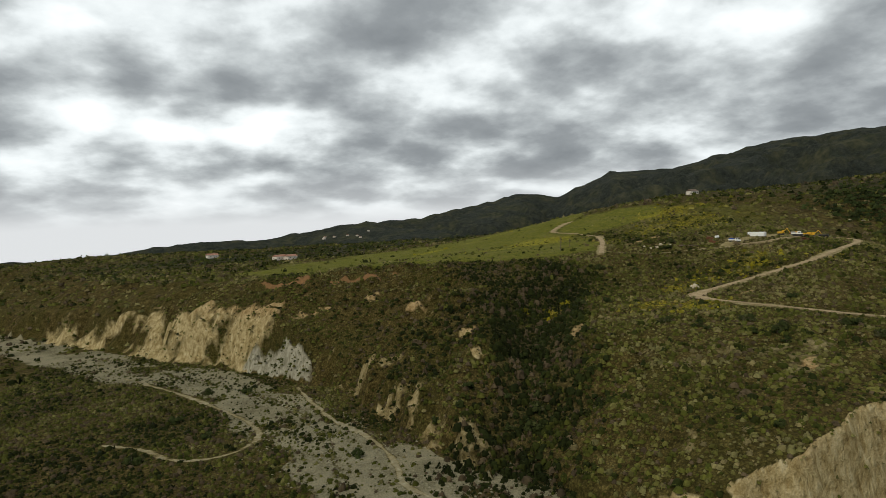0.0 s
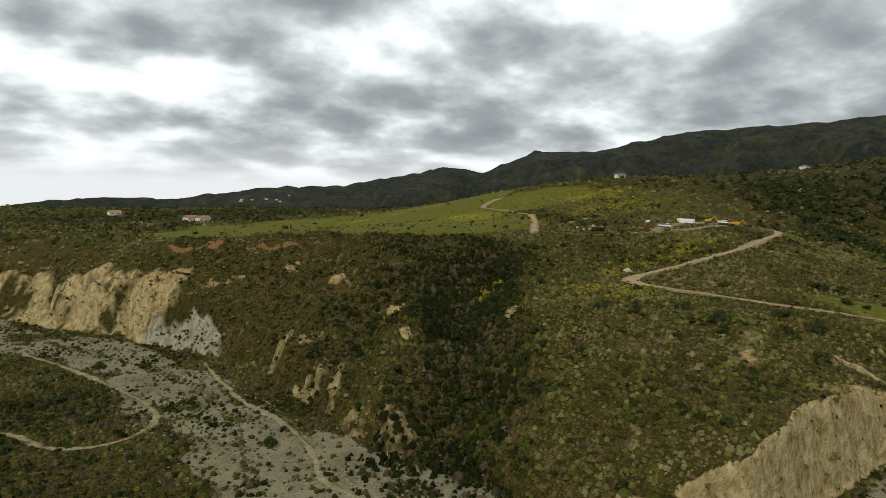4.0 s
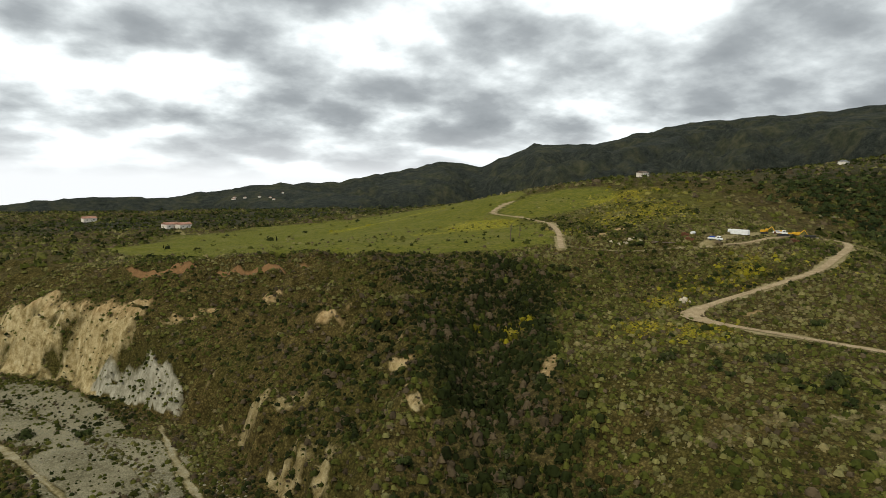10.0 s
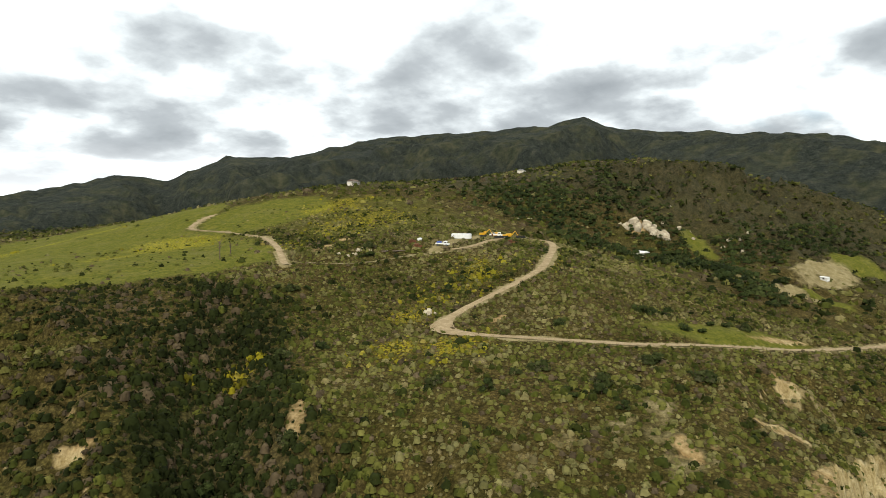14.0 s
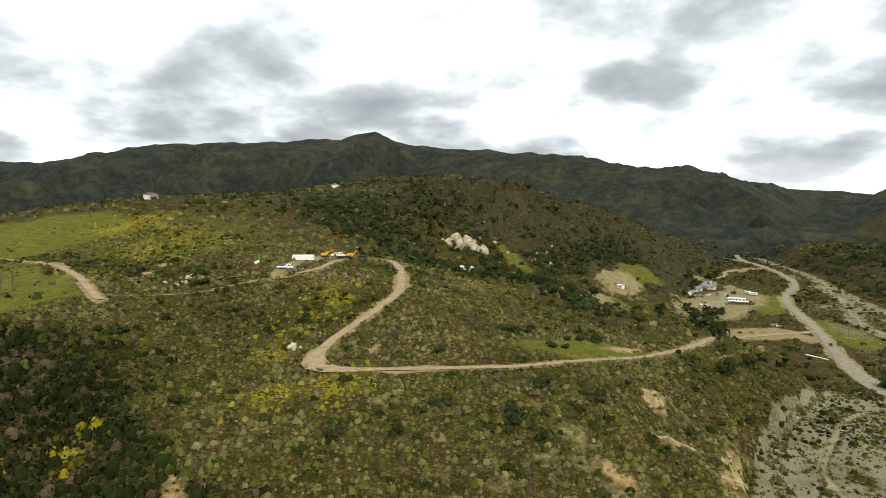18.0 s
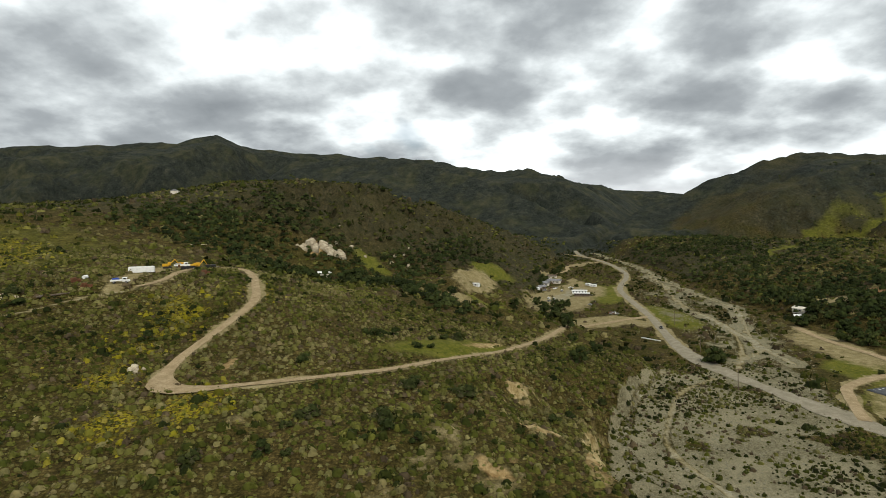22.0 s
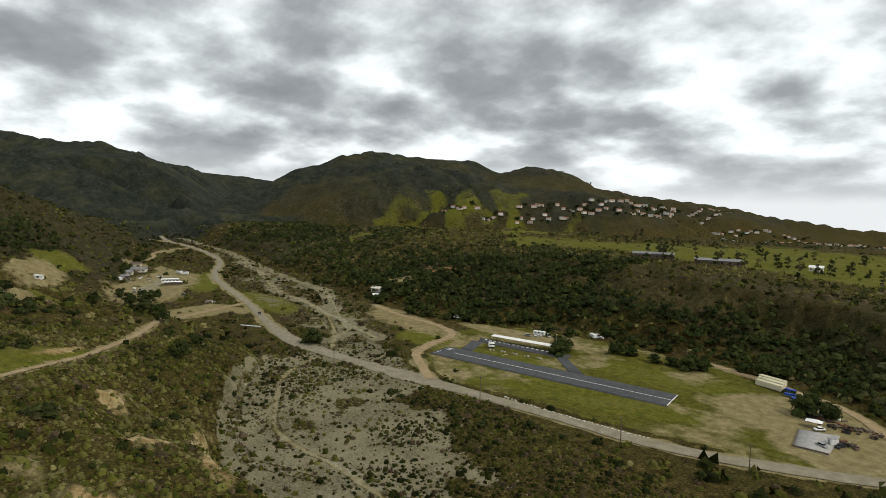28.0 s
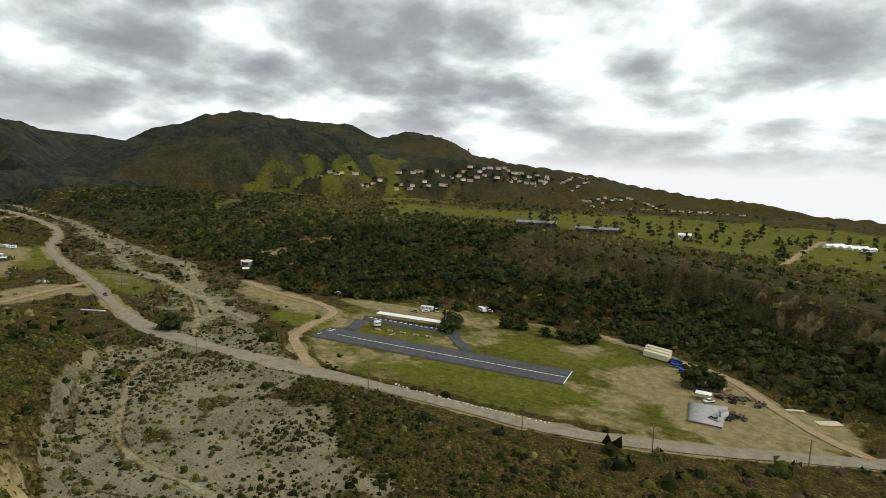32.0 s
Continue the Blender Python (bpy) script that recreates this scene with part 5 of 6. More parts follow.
white_car, dark_car, silver_car = car_kind("white car parked on bare ground", WHITE), car_kind("dark car on the canyon road", BLACK), car_kind("silver grey parked car beside the trees", STEEL)
pick = car_kind("white pickup truck parked in the yard", WHITE, 5.4, 1.75, True)
for src, spots in ((white_car, [(366, -238, 20), (298, -252, 50), (576, -62, 10), (571, -66, 15), (548, -98, 70), (276, -284, 20), (130, -244, 60)]), (dark_car, [(436, -121, 172), (360, -236, 30), (118, -233, 80), (598, -98, 40)]),
                   (silver_car, [(369, -243, 100), (372, -248, 80), (302, -247, 20), (122, -228, 160), (590, -102, 60), (560, -60, 20), (626, -64, 90), (536, -92, 40)]), (pick, [(295, -258, -30), (640, -92, 80), (620, -80, 0)])):
    for x, y, t in spots:
        lift = 0.35 if (x, y) == (436, -121) else 0.0
        copy_thing(src, ground_pose(x, y, t) @ pose(0, 0, lift))
drop([white_car, dark_car, silver_car, pick])


def caravan(x, y, turn, length, label):
    root = thing("caravan", label, "caravan", ground_pose(x, y, turn))
    body = part("body", boxed(0, 0, 1.75, length, 2.4, 2.4, bevel=0.22), WHITE, root)
    for k in range(3):
        for s in (-1.21, 1.21):
            part("window", boxed(-length * 0.3 + k * length * 0.3, s, 2.1, 1.0, 0.05, 0.6), DARK_GLASS, root)
    part("door", boxed(length * 0.12, -1.22, 1.55, 0.7, 0.06, 1.9), STEEL, root)
    part("roof_vent", boxed(0.6, 0.2, 3.03, 0.7, 0.6, 0.18, bevel=0.04), STEEL, root)
    for s in (-1.1, 1.1):
        part("wheel", rodded((-0.3, s - 0.12, 0.4), (-0.3, s + 0.12, 0.4), 0.4, None, 14), BLACK, root)
    part("awning", boxed(-0.4, -2.4, 2.7, length * 0.6, 2.3, 0.08, tilt=-8), STEEL, root)
    part("drawbar", boxed(length / 2 + 0.6, 0, 0.6, 1.4, 0.14, 0.14), STEEL, root)


caravan(300, -255, 30, 7.5, "white caravan with awning under the oaks")
caravan(279, -281, -20, 6.0, "small white caravan parked by the track")
caravan(655, -112, 30, 7.0, "large white horse trailer by the ranch field")
caravan(646, -116, 60, 6.0, "white trailer parked at the ranch field")
caravan(632, -58, 10, 6.5, "pale trailer between the ranch buildings")
caravan(291, -209, 75, 3.4, "white trailer at the end of the apron")


def scrap_heap(x, y, rx, ry, n, seed, label, mats):
    rng = random.Random(seed)
    root = thing("scrap_heap", label, "scrap", ground_pose(x, y))
    for k in range(n):
        u, v = rng.uniform(-rx, rx), rng.uniform(-ry, ry)
        bm = boxed(u, v, rng.uniform(0.15, 0.9), rng.uniform(0.6, 3.0), rng.uniform(0.3, 1.6), rng.uniform(0.2, 1.2), rng.uniform(0, 180), 0.04, rng.uniform(-25, 25))
        part("scrap_piece", bm, mats[rng.randrange(len(mats))], root)


scrap_heap(131, -256, 8, 5, 46, 3, "dark burnt scrap and timber heap", (CHAR, CHAR, CHAR, TIMBER, RUST))
scrap_heap(119, -257, 5, 4, 26, 4, "brown scrap heap beside the yard track", (CHAR, RUST, TIMBER, CHAR))
scrap_heap(117, -238, 3, 2.5, 12, 5, "low dark scrap heap by the pad", (CHAR, RUST, TIMBER))
scrap_heap(134, -264, 5, 2, 14, 6, "pale timber offcuts under the oak", (PALE_TIMBER, TIMBER, WHITE))


def open_tent(x, y, turn, sx, sy, h, label):
    root = thing("shade_canopy", label, "canopy", ground_pose(x, y, turn))
    bm = bmesh.new()
    box(bm, 0, 0, h, sx, sy, 0.1)
    for v in bm.verts:
        if v.co.z > h:
            v.co.x, v.co.y, v.co.z = v.co.x * 0.25, v.co.y * 0.25, v.co.z + 0.55
    part("canopy_top", bm, WHITE, root)
    for i in (-1, 1):
        for j in (-1, 1):
            part("leg", boxed(i * sx * 0.47, j * sy * 0.47, h / 2, 0.07, 0.07, h), STEEL, root)


open_tent(133, -246, 15, 6.0, 4.0, 2.6, "white peaked shade canopy by the concrete pad")
white_box = thing("storage_box", "white boxy storage shed on the pad", "shed", ground_pose(121, -234, 70))
part("body", boxed(0, 0, 1.3, 3.4, 2.2, 2.2, bevel=0.05), WHITE, white_box)
part("roof", boxed(0, 0, 2.45, 3.6, 2.4, 0.12, bevel=0.03), STEEL, white_box)
part("door", boxed(1.72, 0, 1.2, 0.05, 0.9, 1.9), STEEL, white_box)
tagged(part("timber_deck", boxed(0, 0, 0.25, 9, 4, 0.3, bevel=0.05), PALE_TIMBER), "pale weathered timber platform on the ground", "platform").matrix_world = ground_pose(92, -259, 45)
tagged(part("timber_stack", boxed(0, 0, 0.3, 7, 1.6, 0.5, bevel=0.05), PALE_TIMBER), "pale timber poles stacked by the track", "timber").matrix_world = ground_pose(104, -262, 40)

# Pale stones along the road verge.
rng = random.Random(31)
stone_mesh = None
for k in range(44):
    t = k / 43
    x, y = 222 - 62 * t + rng.uniform(-.6, .6), -160 - 17.5 * t + 1.5 * math.sin(t * 3.1) + rng.uniform(-.6, .6)
    if stone_mesh is None:
        bm = bmesh.new()
        bmesh.ops.create_icosphere(bm, subdivisions=1, radius=0.42)
        for v in bm.verts:
            v.co *= rng.uniform(0.75, 1.2)
        stone_mesh = bpy.data.meshes.new("verge_stone")
        bm.to_mesh(stone_mesh)
        bm.free()
        stone_mesh.materials.append(LINE_PAINT)
    ob = tagged(new("verge_stone", stone_mesh), "whitewashed stone marking the runway verge", "stone", "stones along the verge")
    ob.matrix_world = ground_pose(x, y, rng.uniform(0, 360)) @ pose(0, 0, 0.15)


# The machine yard on the hilltop.
trailer_box = container("long white box trailer on the hilltop yard", ground_pose(286.5, 156.5, -73), 10.8, WHITE)
for x in (-4.2, -3.1):
    for y in (-1.0, 1.0):
        part("wheel", rodded((x, y - 0.14, 0.3), (x, y + 0.14, 0.3), 0.45, None, 14), BLACK, trailer_box)


def flatbed(x, y, turn, label, paint, load):
    root = thing("flatbed_truck", label, "truck", ground_pose(x, y, turn))
    part("cab", boxed(2.6, 0, 1.55, 1.9, 2.1, 1.9, bevel=0.15), paint, root)
    part("windscreen", boxed(3.56, 0, 1.95, 0.05, 1.8, 0.7), DARK_GLASS, root)
    for s in (-1.06, 1.06):
        part("side_window", boxed(2.7, s, 1.95, 1.1, 0.04, 0.6), DARK_GLASS, root)
    part("hood", boxed(3.9, 0, 1.0, 1.2, 1.9, 0.8, bevel=0.12), paint, root)
    part("bed", boxed(-0.6, 0, 1.05, 4.6, 2.3, 0.2, bevel=0.03), paint, root)
    part("side_board", boxed(-0.6, -1.12, 1.4, 4.6, 0.08, 0.55), paint, root)
    part("side_board", boxed(-0.6, 1.12, 1.4, 4.6, 0.08, 0.55), paint, root)
    part("load", boxed(-0.9, 0, 1.75, 2.6, 1.8, 1.2, bevel=0.2), load, root)
    for px in (3.2, -1.6):
        for s in (-1.0, 1.0):
            w = part("wheel", rodded((px, s - 0.15, 0.45), (px, s + 0.15, 0.45), 0.45, None, 14), BLACK, root)
            part("rim", rodded((px, s - 0.16, 0.45), (px, s + 0.16, 0.45), 0.22, None, 10), STEEL, w)


flatbed(267, 156, -70, "white flatbed truck carrying a blue load", WHITE, BLUE)
flatbed(312, 151, -60, "white truck beside the yellow machines", WHITE, STEEL)


def excavator(x, y, turn, label):
    root = thing("excavator", label, "excavator", ground_pose(x, y, turn))
    for s in (-1.1, 1.1):
        part("track", boxed(0, s, 0.45, 3.8, 0.55, 0.85, bevel=0.25), BLACK, root)
    part("engine_house", boxed(-0.7, 0, 1.6, 2.8, 2.3, 1.2, bevel=0.12), YELLOW, root)
    cab = part("cab", boxed(0.9, 0.6, 2.1, 1.4, 1.0, 1.7, bevel=0.08), YELLOW, root)
    part("cab_window", boxed(1.62, 0.6, 2.3, 0.05, 0.8, 0.9), DARK_GLASS, cab)
    part("boom", rodded((0.8, -0.4, 1.6), (3.6, -0.4, 4.2), 0.26, 0.2, 6), YELLOW, root)
    part("stick", rodded((3.6, -0.4, 4.2), (5.4, -0.4, 1.6), 0.2, 0.14, 6), YELLOW, root)
    part("bucket", boxed(5.3, -0.4, 1.0, 0.9, 1.0, 0.9, bevel=0.1, tilt=20), RUST, root)


excavator(303, 153, -70, "yellow excavator parked on the hilltop yard")
excavator(322, 147, -30, "second yellow excavator beside dark trailers")


def conveyor(x, y, turn, label):
    root = thing("conveyor_trailer", label, "machine", ground_pose(x, y, turn))
    part("frame", boxed(0, 0, 1.5, 11.0, 1.6, 0.7, bevel=0.05, tilt=0), YELLOW, root)
    part("hopper", boxed(-2.5, 0, 2.4, 3.0, 2.2, 1.2, bevel=0.15), YELLOW, root)
    part("chute", boxed(4.2, 0, 2.1, 2.4, 1.2, 0.6, bevel=0.08), YELLOW, root)
    for px in (-3.6, -2.4, 3.2):
        for s in (-0.9, 0.9):
            part("wheel", rodded((px, s - 0.15, 0.5), (px, s + 0.15, 0.5), 0.5, None, 14), BLACK, root)
    part("axle_beam", boxed(0, 0, 0.75, 9.0, 0.9, 0.3), BLACK, root)


conveyor(317, 150, -66, "long yellow screening machine on wheels")
for x, y, t in ((309, 146, -70), (326, 142, -60)):
    root = thing("dump_trailer", "dark low dump trailer in the yard", "trailer", ground_pose(x, y, t))
    part("hull", boxed(0, 0, 1.2, 5.5, 2.2, 1.1, bevel=0.08), BLACK, root)
    for px in (-1.2, 0.2):
        for s in (-1.0, 1.0):
            part("wheel", rodded((px, s - 0.15, 0.45), (px, s + 0.15, 0.45), 0.45, None, 12), BLACK, root)
    part("drawbar", boxed(3.3, 0, 0.7, 1.6, 0.15, 0.15), STEEL, root)


def plough(x, y, turn, label):
    root = thing("farm_implement", label, "implement", ground_pose(x, y, turn))
    part("frame", boxed(0, 0, 1.1, 4.2, 0.4, 0.4), RUST, root)
    part("hopper", boxed(-0.8, 0, 1.5, 2.0, 1.5, 0.9, bevel=0.1), RUST, root)
    for k in range(6):
        part("disc", rodded((-1.9 + 0.75 * k, -0.5, 0.5), (-1.9 + 0.75 * k, -0.42, 0.5), 0.5, None, 14), RUST, root)
    for s in (-0.9, 0.9):
        part("wheel", rodded((1.4, s - 0.1, 0.55), (1.4, s + 0.1, 0.55), 0.55, None, 14), RUST, root)
    part("drawbar", boxed(2.9, 0, 0.8, 2.0, 0.12, 0.12), RUST, root)


plough(258, 164, -60, "rusty disc harrow standing in the grass")
plough(263, 172, -20, "old rusty implement behind the truck")
plough(300, 133, -20, "small rusty implement beside the track")
tank = thing("storage_tank", "small white cylindrical tank lying in grass", "tank", ground_pose(268, 171, 10))
part("tank", rodded((-1.4, 0, 1.0), (1.4, 0, 1.0), 0.75, None, 16), WHITE, tank)
for x in (-0.9, 0.9):
    part("saddle", boxed(x, 0, 0.3, 0.3, 1.2, 0.6), STEEL, tank)
for x, y, t, n in ((413, 194, 20, 4), (425, 191, -10, 3), (241, 172, 30, 3), (247, 168, -15, 3)):
    root = thing("timber_pile", "pale stacked planks lying on the slope" if x > 400 else "grey planks lying in the grass", "timber", ground_pose(x, y, t))
    for k in range(n):
        part("plank", boxed(0, -0.9 + 0.62 * k, 0.35 + 0.08 * (k % 2), 7.5, 0.5, 0.35, (k * 13) % 7 - 3, 0.03), PALE_TIMBER if x > 400 else TIMBER, root)


def snag(x, y, h, seed, label):
    rng = random.Random(seed)
    root = thing("dead_tree", label, "tree", ground_pose(x, y))
    part("trunk", rodded((0, 0, -0.5), (0.3, 0.1, h * 0.72), 0.28, 0.14, 8), BARK, root)
    for k in range(9):
        a, z0 = rng.uniform(0, 6.28), h * rng.uniform(0.35, 0.72)
        r = rng.uniform(1.0, 2.6)
        part("limb", rodded((0.2, 0.05, z0), (r * math.cos(a), r * math.sin(a), z0 + h * rng.uniform(0.1, 0.32)), 0.10, 0.03, 6), BARK, root)


snag(182, 224, 12.5, 4, "leafless grey dead tree on the mesa rim")
snag(196, 236, 7.0, 5, "small bare dead tree near the field track")


# Rocks.
def rock_kind(seed, r):
    rng = random.Random(seed)
    bm = bmesh.new()
    bmesh.ops.create_icosphere(bm, subdivisions=2, radius=r)
    for v in bm.verts:
        v.co *= 1 + 0.42 * noise.noise(v.co * (1.3 / r) + Vector((seed, 0, 0)))
        v.co.z *= rng.uniform(0.85, 1.05)
    me = bpy.data.meshes.new("boulder")
    bm.to_mesh(me)
    bm.free()
    me.materials.append(ROCK)
    return me


rock_meshes = [rock_kind(k, 1.0) for k in range(6)]
rng = random.Random(8)


def rocks(spots, label, group):
    for x, y, s in spots:
        ob = tagged(new("boulder", rock_meshes[rng.randrange(6)]), label, "boulder", group)
        ob.matrix_world = ground_pose(x, y, rng.uniform(0, 360), -0.2 * s) @ Matrix.Diagonal((s * rng.uniform(.8, 1.3), s, s * rng.uniform(0.8, 1.5), 1))


rocks([(505 + rng.gauss(0, 3.5) + 1.1 * k * 0.4, 146 - 1.15 * k + rng.gauss(0, 1.2), rng.uniform(1.8, 4.2)) for k in range(30)], "large pale sandstone boulder of the hillside outcrop", "outcrop boulders")
rocks([(530 + rng.uniform(0, 60), 60 + rng.uniform(0, 70), rng.uniform(0.9, 1.9)) for k in range(16)], "pale boulder scattered on the hillside", "hillside boulders")
rocks([(198 + rng.uniform(-2, 2), 110 + rng.uniform(-2, 2), rng.uniform(0.7, 1.4)) for k in range(5)], "pale boulder at the hairpin bend", "bend boulders")
rocks([(228 + rng.uniform(-8, 8), 180 + rng.uniform(-4, 4), rng.uniform(0.4, 1.0)) for k in range(14)], "small pale boulder on the hill", "hill boulders")


def river_stones():
    rg = np.random.RandomState(3)
    v0 = np.array([(0, 0, .7), (1, 0, .15), (.2, .9, .2), (-.8, .5, .1), (-.7, -.6, .2), (.4, -.9, .1)])
    f0 = np.array([(0, 1, 2), (0, 2, 3), (0, 3, 4), (0, 4, 5), (0, 5, 1)])
    shapes = [(v0 * rg.uniform(0.75, 1.25, v0.shape), f0) for _ in range(6)]
    n = 26000
    k = rg.randint(0, len(RIVER_BED) - 2, n * 2)
    bed = np.array(RIVER_BED, float)
    t = rg.uniform(0, 1, len(k))
    c = bed[k] + (bed[k + 1] - bed[k]) * t[:, None]
    x, y = c[:, 0] + rg.normal(0, 0.6, len(k)) * c[:, 2], c[:, 1] + rg.normal(0, 0.6, len(k)) * c[:, 2]
    keep = inside(x, y, FLOOR_RING) & (x > -140) & (x < 620) & off_roads(x, y, 0.3) & ~inside(x, y, AIRFIELD) & in_sight(x, y) & (fbm(x, y, 14, 3, 44) > -0.25)
    x, y = x[keep][:n], y[keep][:n]
    z = height(x, y)
    size = 0.16 + 0.55 * rg.uniform(0, 1, len(x)) ** 4
    ob = scatter("river_stones", shapes, np.stack([x, y, z - 0.05], 1), size, np.zeros((len(x), 3)), STONE, rg)
    tagged(ob, "pale grey stones strewn over the dry wash", "stones", kind="stuff")


river_stones()


# The ranch in the valley.
def building(x, y, turn, sx, sy, h, rise, wall_mat, roof_mat, name, label, category, group="", windows=2):
    root = thing(name, label, category, ground_pose(x, y, turn), group)
    w = part("wall", boxed(0, 0, h / 2 - 0.3, sx, sy, h + 0.6), wall_mat, root)
    bm = bmesh.new()
    e = 0.5
    v = [bm.verts.new(p) for p in ((-sx / 2 - e, -sy / 2 - e, h), (sx / 2 + e, -sy / 2 - e, h), (sx / 2 + e, sy / 2 + e, h), (-sx / 2 - e, sy / 2 + e, h), (-sx / 2 - e, 0, h + rise), (sx / 2 + e, 0, h + rise))]
    for f in ((0, 1, 5, 4), (2, 3, 4, 5), (0, 4, 3), (1, 2, 5), (3, 2, 1, 0)):
        bm.faces.new([v[i] for i in f])
    part("roof", bm, roof_mat, root)
    for k in range(windows):
        px = -sx / 2 + sx * (k + 0.5) / windows
        for s in (-1, 1):
            part("window", boxed(px, s * (sy / 2 + 0.02), h * 0.55, min(1.4, sx / windows * 0.5), 0.06, 1.1), DARK_GLASS, root)
    if windows > 1:
        part("door", boxed(sx * 0.1, -sy / 2 - 0.03, 1.0, 0.95, 0.06, 2.0), TIMBER, root)
    return root


building(606, -95, 80, 14, 4.4, 2.9, 0.5, WHITE, WHITE, "mobile_home", "long white mobile home on the ranch yard", "house", windows=5)
building(588, -94, 80, 14, 4.4, 2.9, 0.5, TIMBER, WHITE, "bunkhouse", "long brown building with pale roof", "house", windows=6)
building(664, -66, 70, 13, 9, 3.2, 2.0, STUCCO, GREY_ROOF, "ranch_house", "low ranch house with grey roof", "house", windows=4)
building(684, -80, 60, 16, 8, 3.2, 1.8, STUCCO, GREY_ROOF, "ranch_house", "ranch house with blue-grey roof among trees", "house", windows=4)
building(640, -62, 95, 9, 6, 2.8, 1.3, TIMBER, GREY_ROOF, "ranch_shed", "dark timber ranch shed", "shed", windows=2)
building(728, -84, 70, 10, 6, 2.8, 1.3, STUCCO, TIMBER, "ranch_shed", "small stable behind the ranch", "shed", windows=2)
building(466, 118, 70, 10, 6, 3.0, 1.2, STUCCO, WHITE, "hillside_cabin", "pale-roofed cabin among trees", "cabin", windows=2)
building(411, 362, 20, 12, 7, 3.2, 1.8, STUCCO, TIMBER, "hilltop_house", "small house on the grassy hilltop", "house", windows=3)
building(610, 300, 20, 16, 7, 3.2, 1.8, STUCCO, GREY_ROOF, "hilltop_house", "long house on the dark ridge", "house", windows=4)
for x, y in ((292, 2440), (337, 2445), (390, 2430), (435, 2375), (485, 2450), (-72, 786), (15, 653), (28, 650), (300, 2470), (426, 2400)):
    building(x, y, 30 + 0.1 * x, 15, 10, 4.2, 2.2, STUCCO, TILE_ROOF, "ridge_house", "pale house with tile roof on the far ridge", "house", "houses on the far ridge", windows=2)
building(513, 4, 60, 5, 3, 2.2, 0.4, WHITE, WHITE, "field_shelter", "small white shelter in the bare paddock", "shed", windows=1)
building(472, -232, 20, 9, 6, 3.0, 1.4, STUCCO, STUCCO, "canyon_cabin", "cream cabin with pale roof by the oaks", "cabin", windows=2)
building(462, -226, 60, 6, 4, 2.6, 1.0, WHITE, WHITE, "canyon_cabin", "small white outbuilding beside the oaks", "cabin", windows=1)
building(355, -440, 35, 34, 10, 4, 1.6, TIMBER, GREY_ROOF, "stable_block", "long stable with dark grey roof on the mesa", "stable", windows=6)
building(312, -468, 35, 36, 10, 4, 1.6, TIMBER, GREY_ROOF, "stable_block", "second long grey-roofed stable on the mesa", "stable", windows=6)
building(262, -530, 20, 10, 7, 3.2, 1.8, STUCCO, WHITE, "mesa_house", "small white-roofed house among mesa trees", "house", windows=3)
for k in range(5):
    building(178 - 6 * k, -672 - 3 * k, 65, 24, 5, 2.2, 1.6, WHITE, WHITE, "greenhouse", "white plastic greenhouse tunnel on the mesa", "greenhouse", "greenhouses on the mesa", windows=1)
pipe = thing("white_pipe", "white pipe lying beside the road", "pipe", ground_pose(404, -105, 40))
part("pipe", rodded((-7, 0, 0.35), (7, 0, 0.35), 0.32, None, 10), WHITE, pipe)
scrap_heap(497, -102, 5, 3, 16, 14, "assorted scrap at the ranch entrance", (WHITE, STEEL, RUST, TIMBER))
scrap_heap(640, -75, 9, 5, 24, 15, "cluttered ranch equipment between the houses", (WHITE, STEEL, RUST, TIMBER, TIMBER))

plant_rng = random.Random(31)
yard_trees = [tree_kind("ranch_tree", "dark rounded tree beside the ranch yard", 500 + k, 4.5, 6.5, 11, 0.3 + 0.12 * k, 0.3, "trees round the ranch") for k in range(2)]
plant(yard_trees, [(485, -45), (537, -62), (533, -72), (682, -70), (775, -99), (480, -66), (505, -50), (520, -56), (620, -52), (700, -62), (715, -66), (760, -92), (790, -98), (810, -104), (392, -7), (461, -24), (296, -42), (332, -56), (383, -50), (349, -47)], plant_rng, 0.7, 1.15)
drop(yard_trees)
plant_more = [tree_kind("mesa_tree", "dark field tree on the grassy mesa", 520 + k, 4.0, 8.0 + 2 * k, 11, 0.3 + 0.15 * k, 0.3, "field trees on the mesa") for k in range(2)]
plant(plant_more, [(260, -586), (286, -519), (281, -549), (251, -509), (245, -515), (232, -553), (229, -604), (208, -604), (203, -621), (206, -659), (179, -506), (215, -846), (179, -741), (172, -486), (180, -520), (300, -540), (320, -585), (345, -600), (268, -640), (240, -660), (250, -700), (290, -690), (150, -640), (140, -600), (120, -560), (330, -660), (380, -660), (420, -640)], plant_rng, 0.6, 1.2)
drop(plant_more)

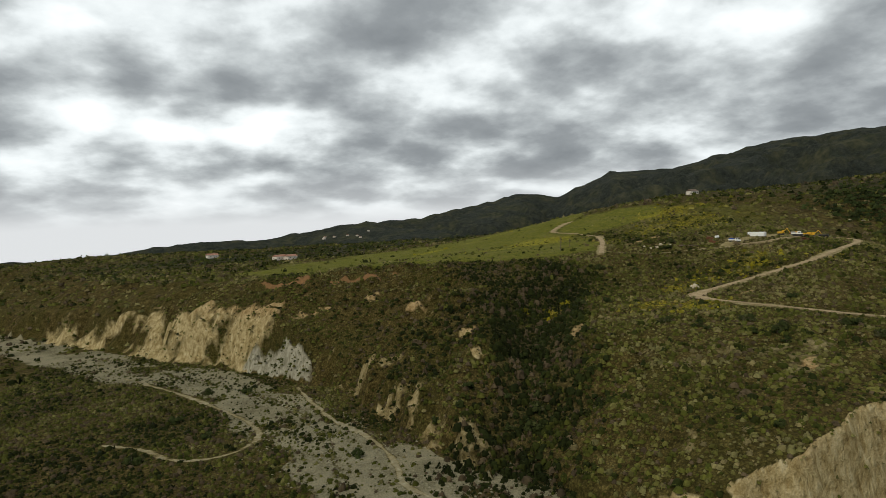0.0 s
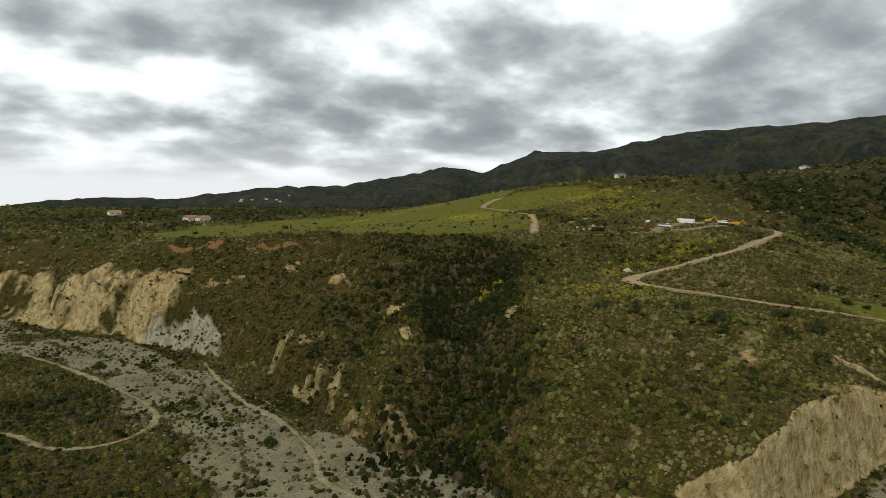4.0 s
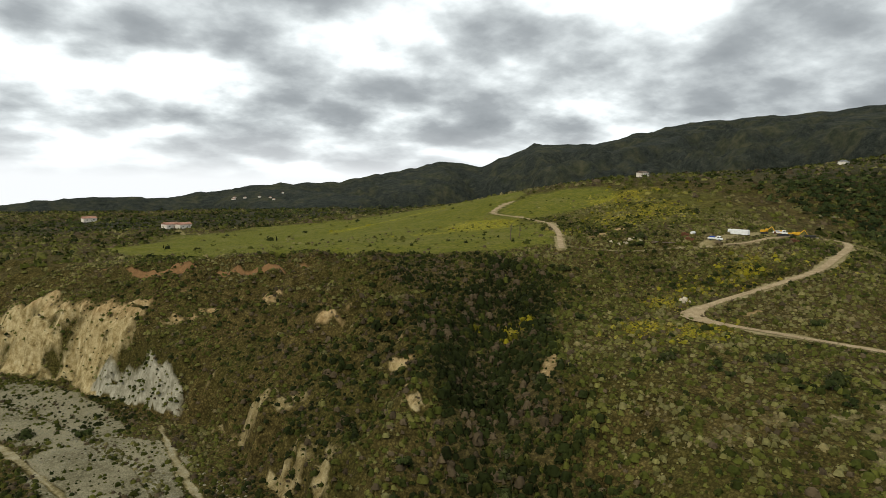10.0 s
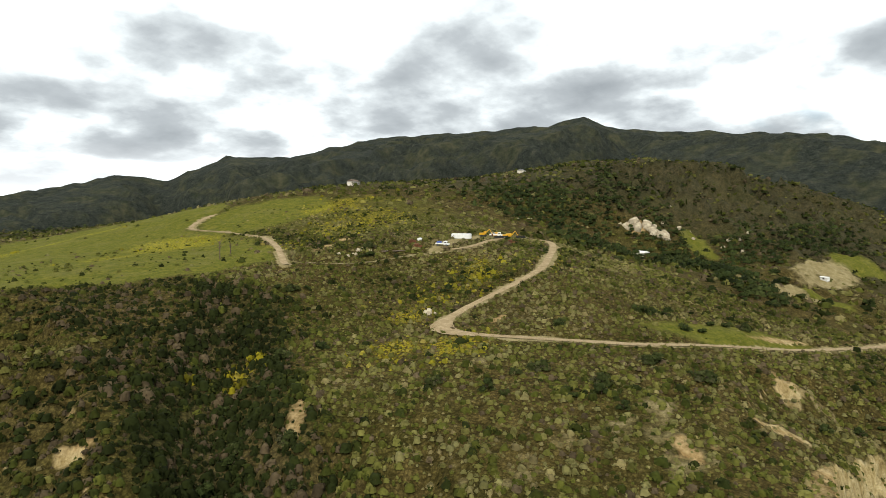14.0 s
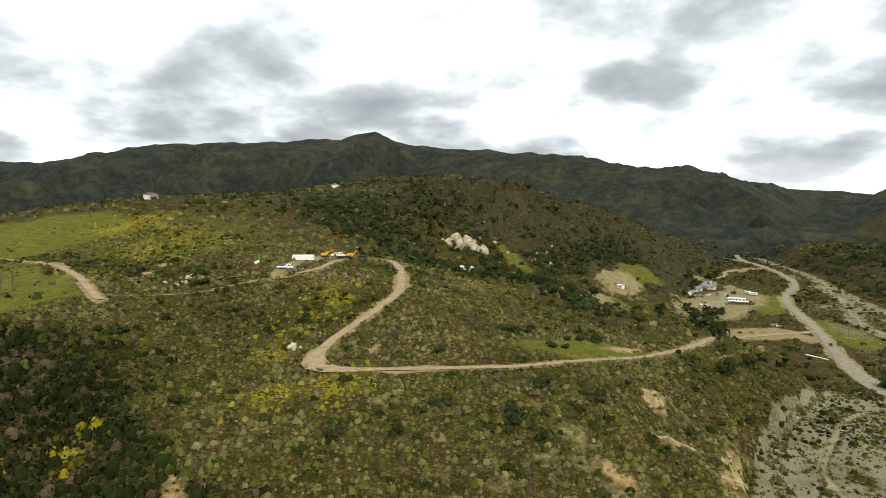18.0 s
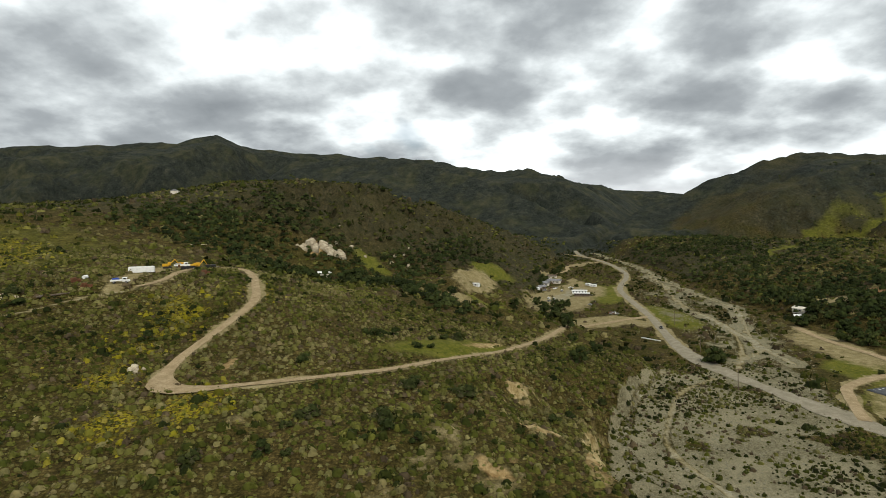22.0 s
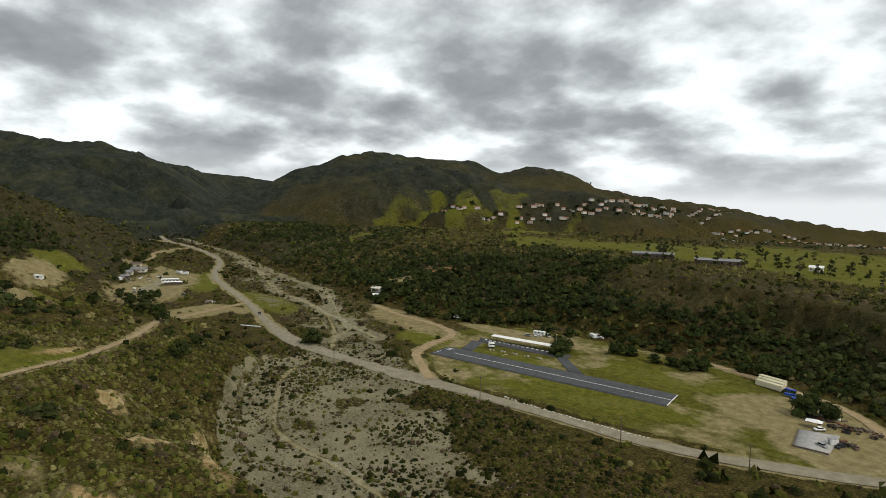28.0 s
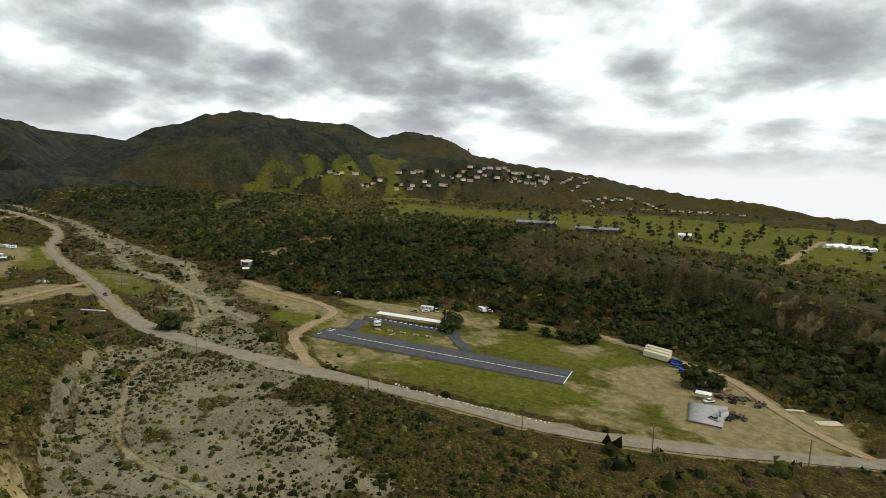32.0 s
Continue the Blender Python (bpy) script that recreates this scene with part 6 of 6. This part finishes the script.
# Houses on the far hillside.
rng = random.Random(21)
kinds = []
for k, (wm, rmat) in enumerate(((STUCCO, TILE_ROOF), (WHITE, TILE_ROOF), (STUCCO, GREY_ROOF), (STUCCO, TILE_ROOF))):
    o = building(0, 0, 0, 10 + 1.5 * k, 8, 4.6, 2.4, wm, rmat, "suburban_house", "pale stucco house with %s roof on the hillside" % ("grey" if rmat is GREY_ROOF else "red tile"), "house", "houses of the hillside suburb", windows=2)
    kinds.append(o)
STREETS = [[(1040, -690), (1000, -740), (985, -800)], [(964, -812), (930, -872), (890, -940), (850, -1010), (842, -1100)], [(985, -830), (950, -895), (905, -965), (868, -1035), (870, -1130)],
           [(842, -1110), (880, -1240), (930, -1370)], [(880, -1130), (930, -1270), (975, -1400), (960, -1560)], [(1010, -1440), (1050, -1560), (990, -1660)], [(1030, -1380), (1080, -1500)], [(905, -1420), (840, -1570), (760, -1740)], [(870, -1350), (790, -1520), (700, -1690), (600, -1800)]]
for street in STREETS:
    for x, y in resample(street, 15.0):
        if rng.random() < 0.84:
            house = copy_thing(kinds[rng.randrange(4)], ground_pose(x + rng.uniform(-8, 8), y + rng.uniform(-7, 7), rng.uniform(20, 80), 0.3))
            house.scale = (0.78, 0.78, 0.78)
drop(kinds)
street_trees = [tree_kind("street_tree", "dark rounded tree between the houses", 400 + k, 6, 8, 9, 0.3 + 0.1 * k, 0.3, "trees of the hillside suburb") for k in range(2)]
plant(street_trees, [(p[0] + rng.uniform(-14, 14), p[1] + rng.uniform(-14, 14)) for s in STREETS for p in resample(s, 13.0)], rng, 0.6, 1.1)
drop(street_trees)


def far_trees():
    rg = np.random.RandomState(18)
    py = random.Random(6)
    shapes = [crown_mesh(py, 3, 1.0, 1.3, 0.0, 0.3)[:2] for _ in range(4)]
    n = 5200
    x, y = rg.uniform(-300, 1400, n * 3), rg.uniform(-1500, 1100, n * 3)
    ds, _ = near_line(x, y, FOOT_S)
    reach = np.hypot(x - 100, y)
    patch = fbm(x, y, 140, 3, 115)
    south = (y < -280) & (ds > 90) & (x > 40)
    north = (y > 330) | ((x > 560) & (y > -40))
    p = np.where(south, 0.26 * smooth(0.0, 0.35, patch) + 0.02, np.where(north, np.where(reach < 850, 0.12, 0.4) * smooth(-0.1, 0.3, patch), 0))
    p = np.maximum(p, 0.75 * blob(x, y, 120, 790, 360, 120, 15, 0.5))
    z, slope = local_slope(x, y)
    soil, cover = cover_masks(x, y, z, slope)
    keep = (rg.uniform(0, 1, len(x)) < p * (1 - 0.75 * (soil[:, 2] > 0.4))) & (reach > 420) & in_sight(x, y)
    x, y, z = x[keep], y[keep], z[keep]
    m = len(x)
    size = rg.uniform(2.5, 5.5, m)
    hue, light = np.clip(0.6 + rg.normal(0, 0.22, m), 0, 1), np.clip(0.55 + rg.normal(0, 0.18, m), 0, 1)
    tagged(scatter("distant_trees", shapes, np.stack([x, y, z - 0.5], 1), size, np.stack([hue, light, np.zeros(m)], 1), OAK, rg), "dark scattered trees on the distant slopes and mesa", "trees", kind="stuff")


far_trees()
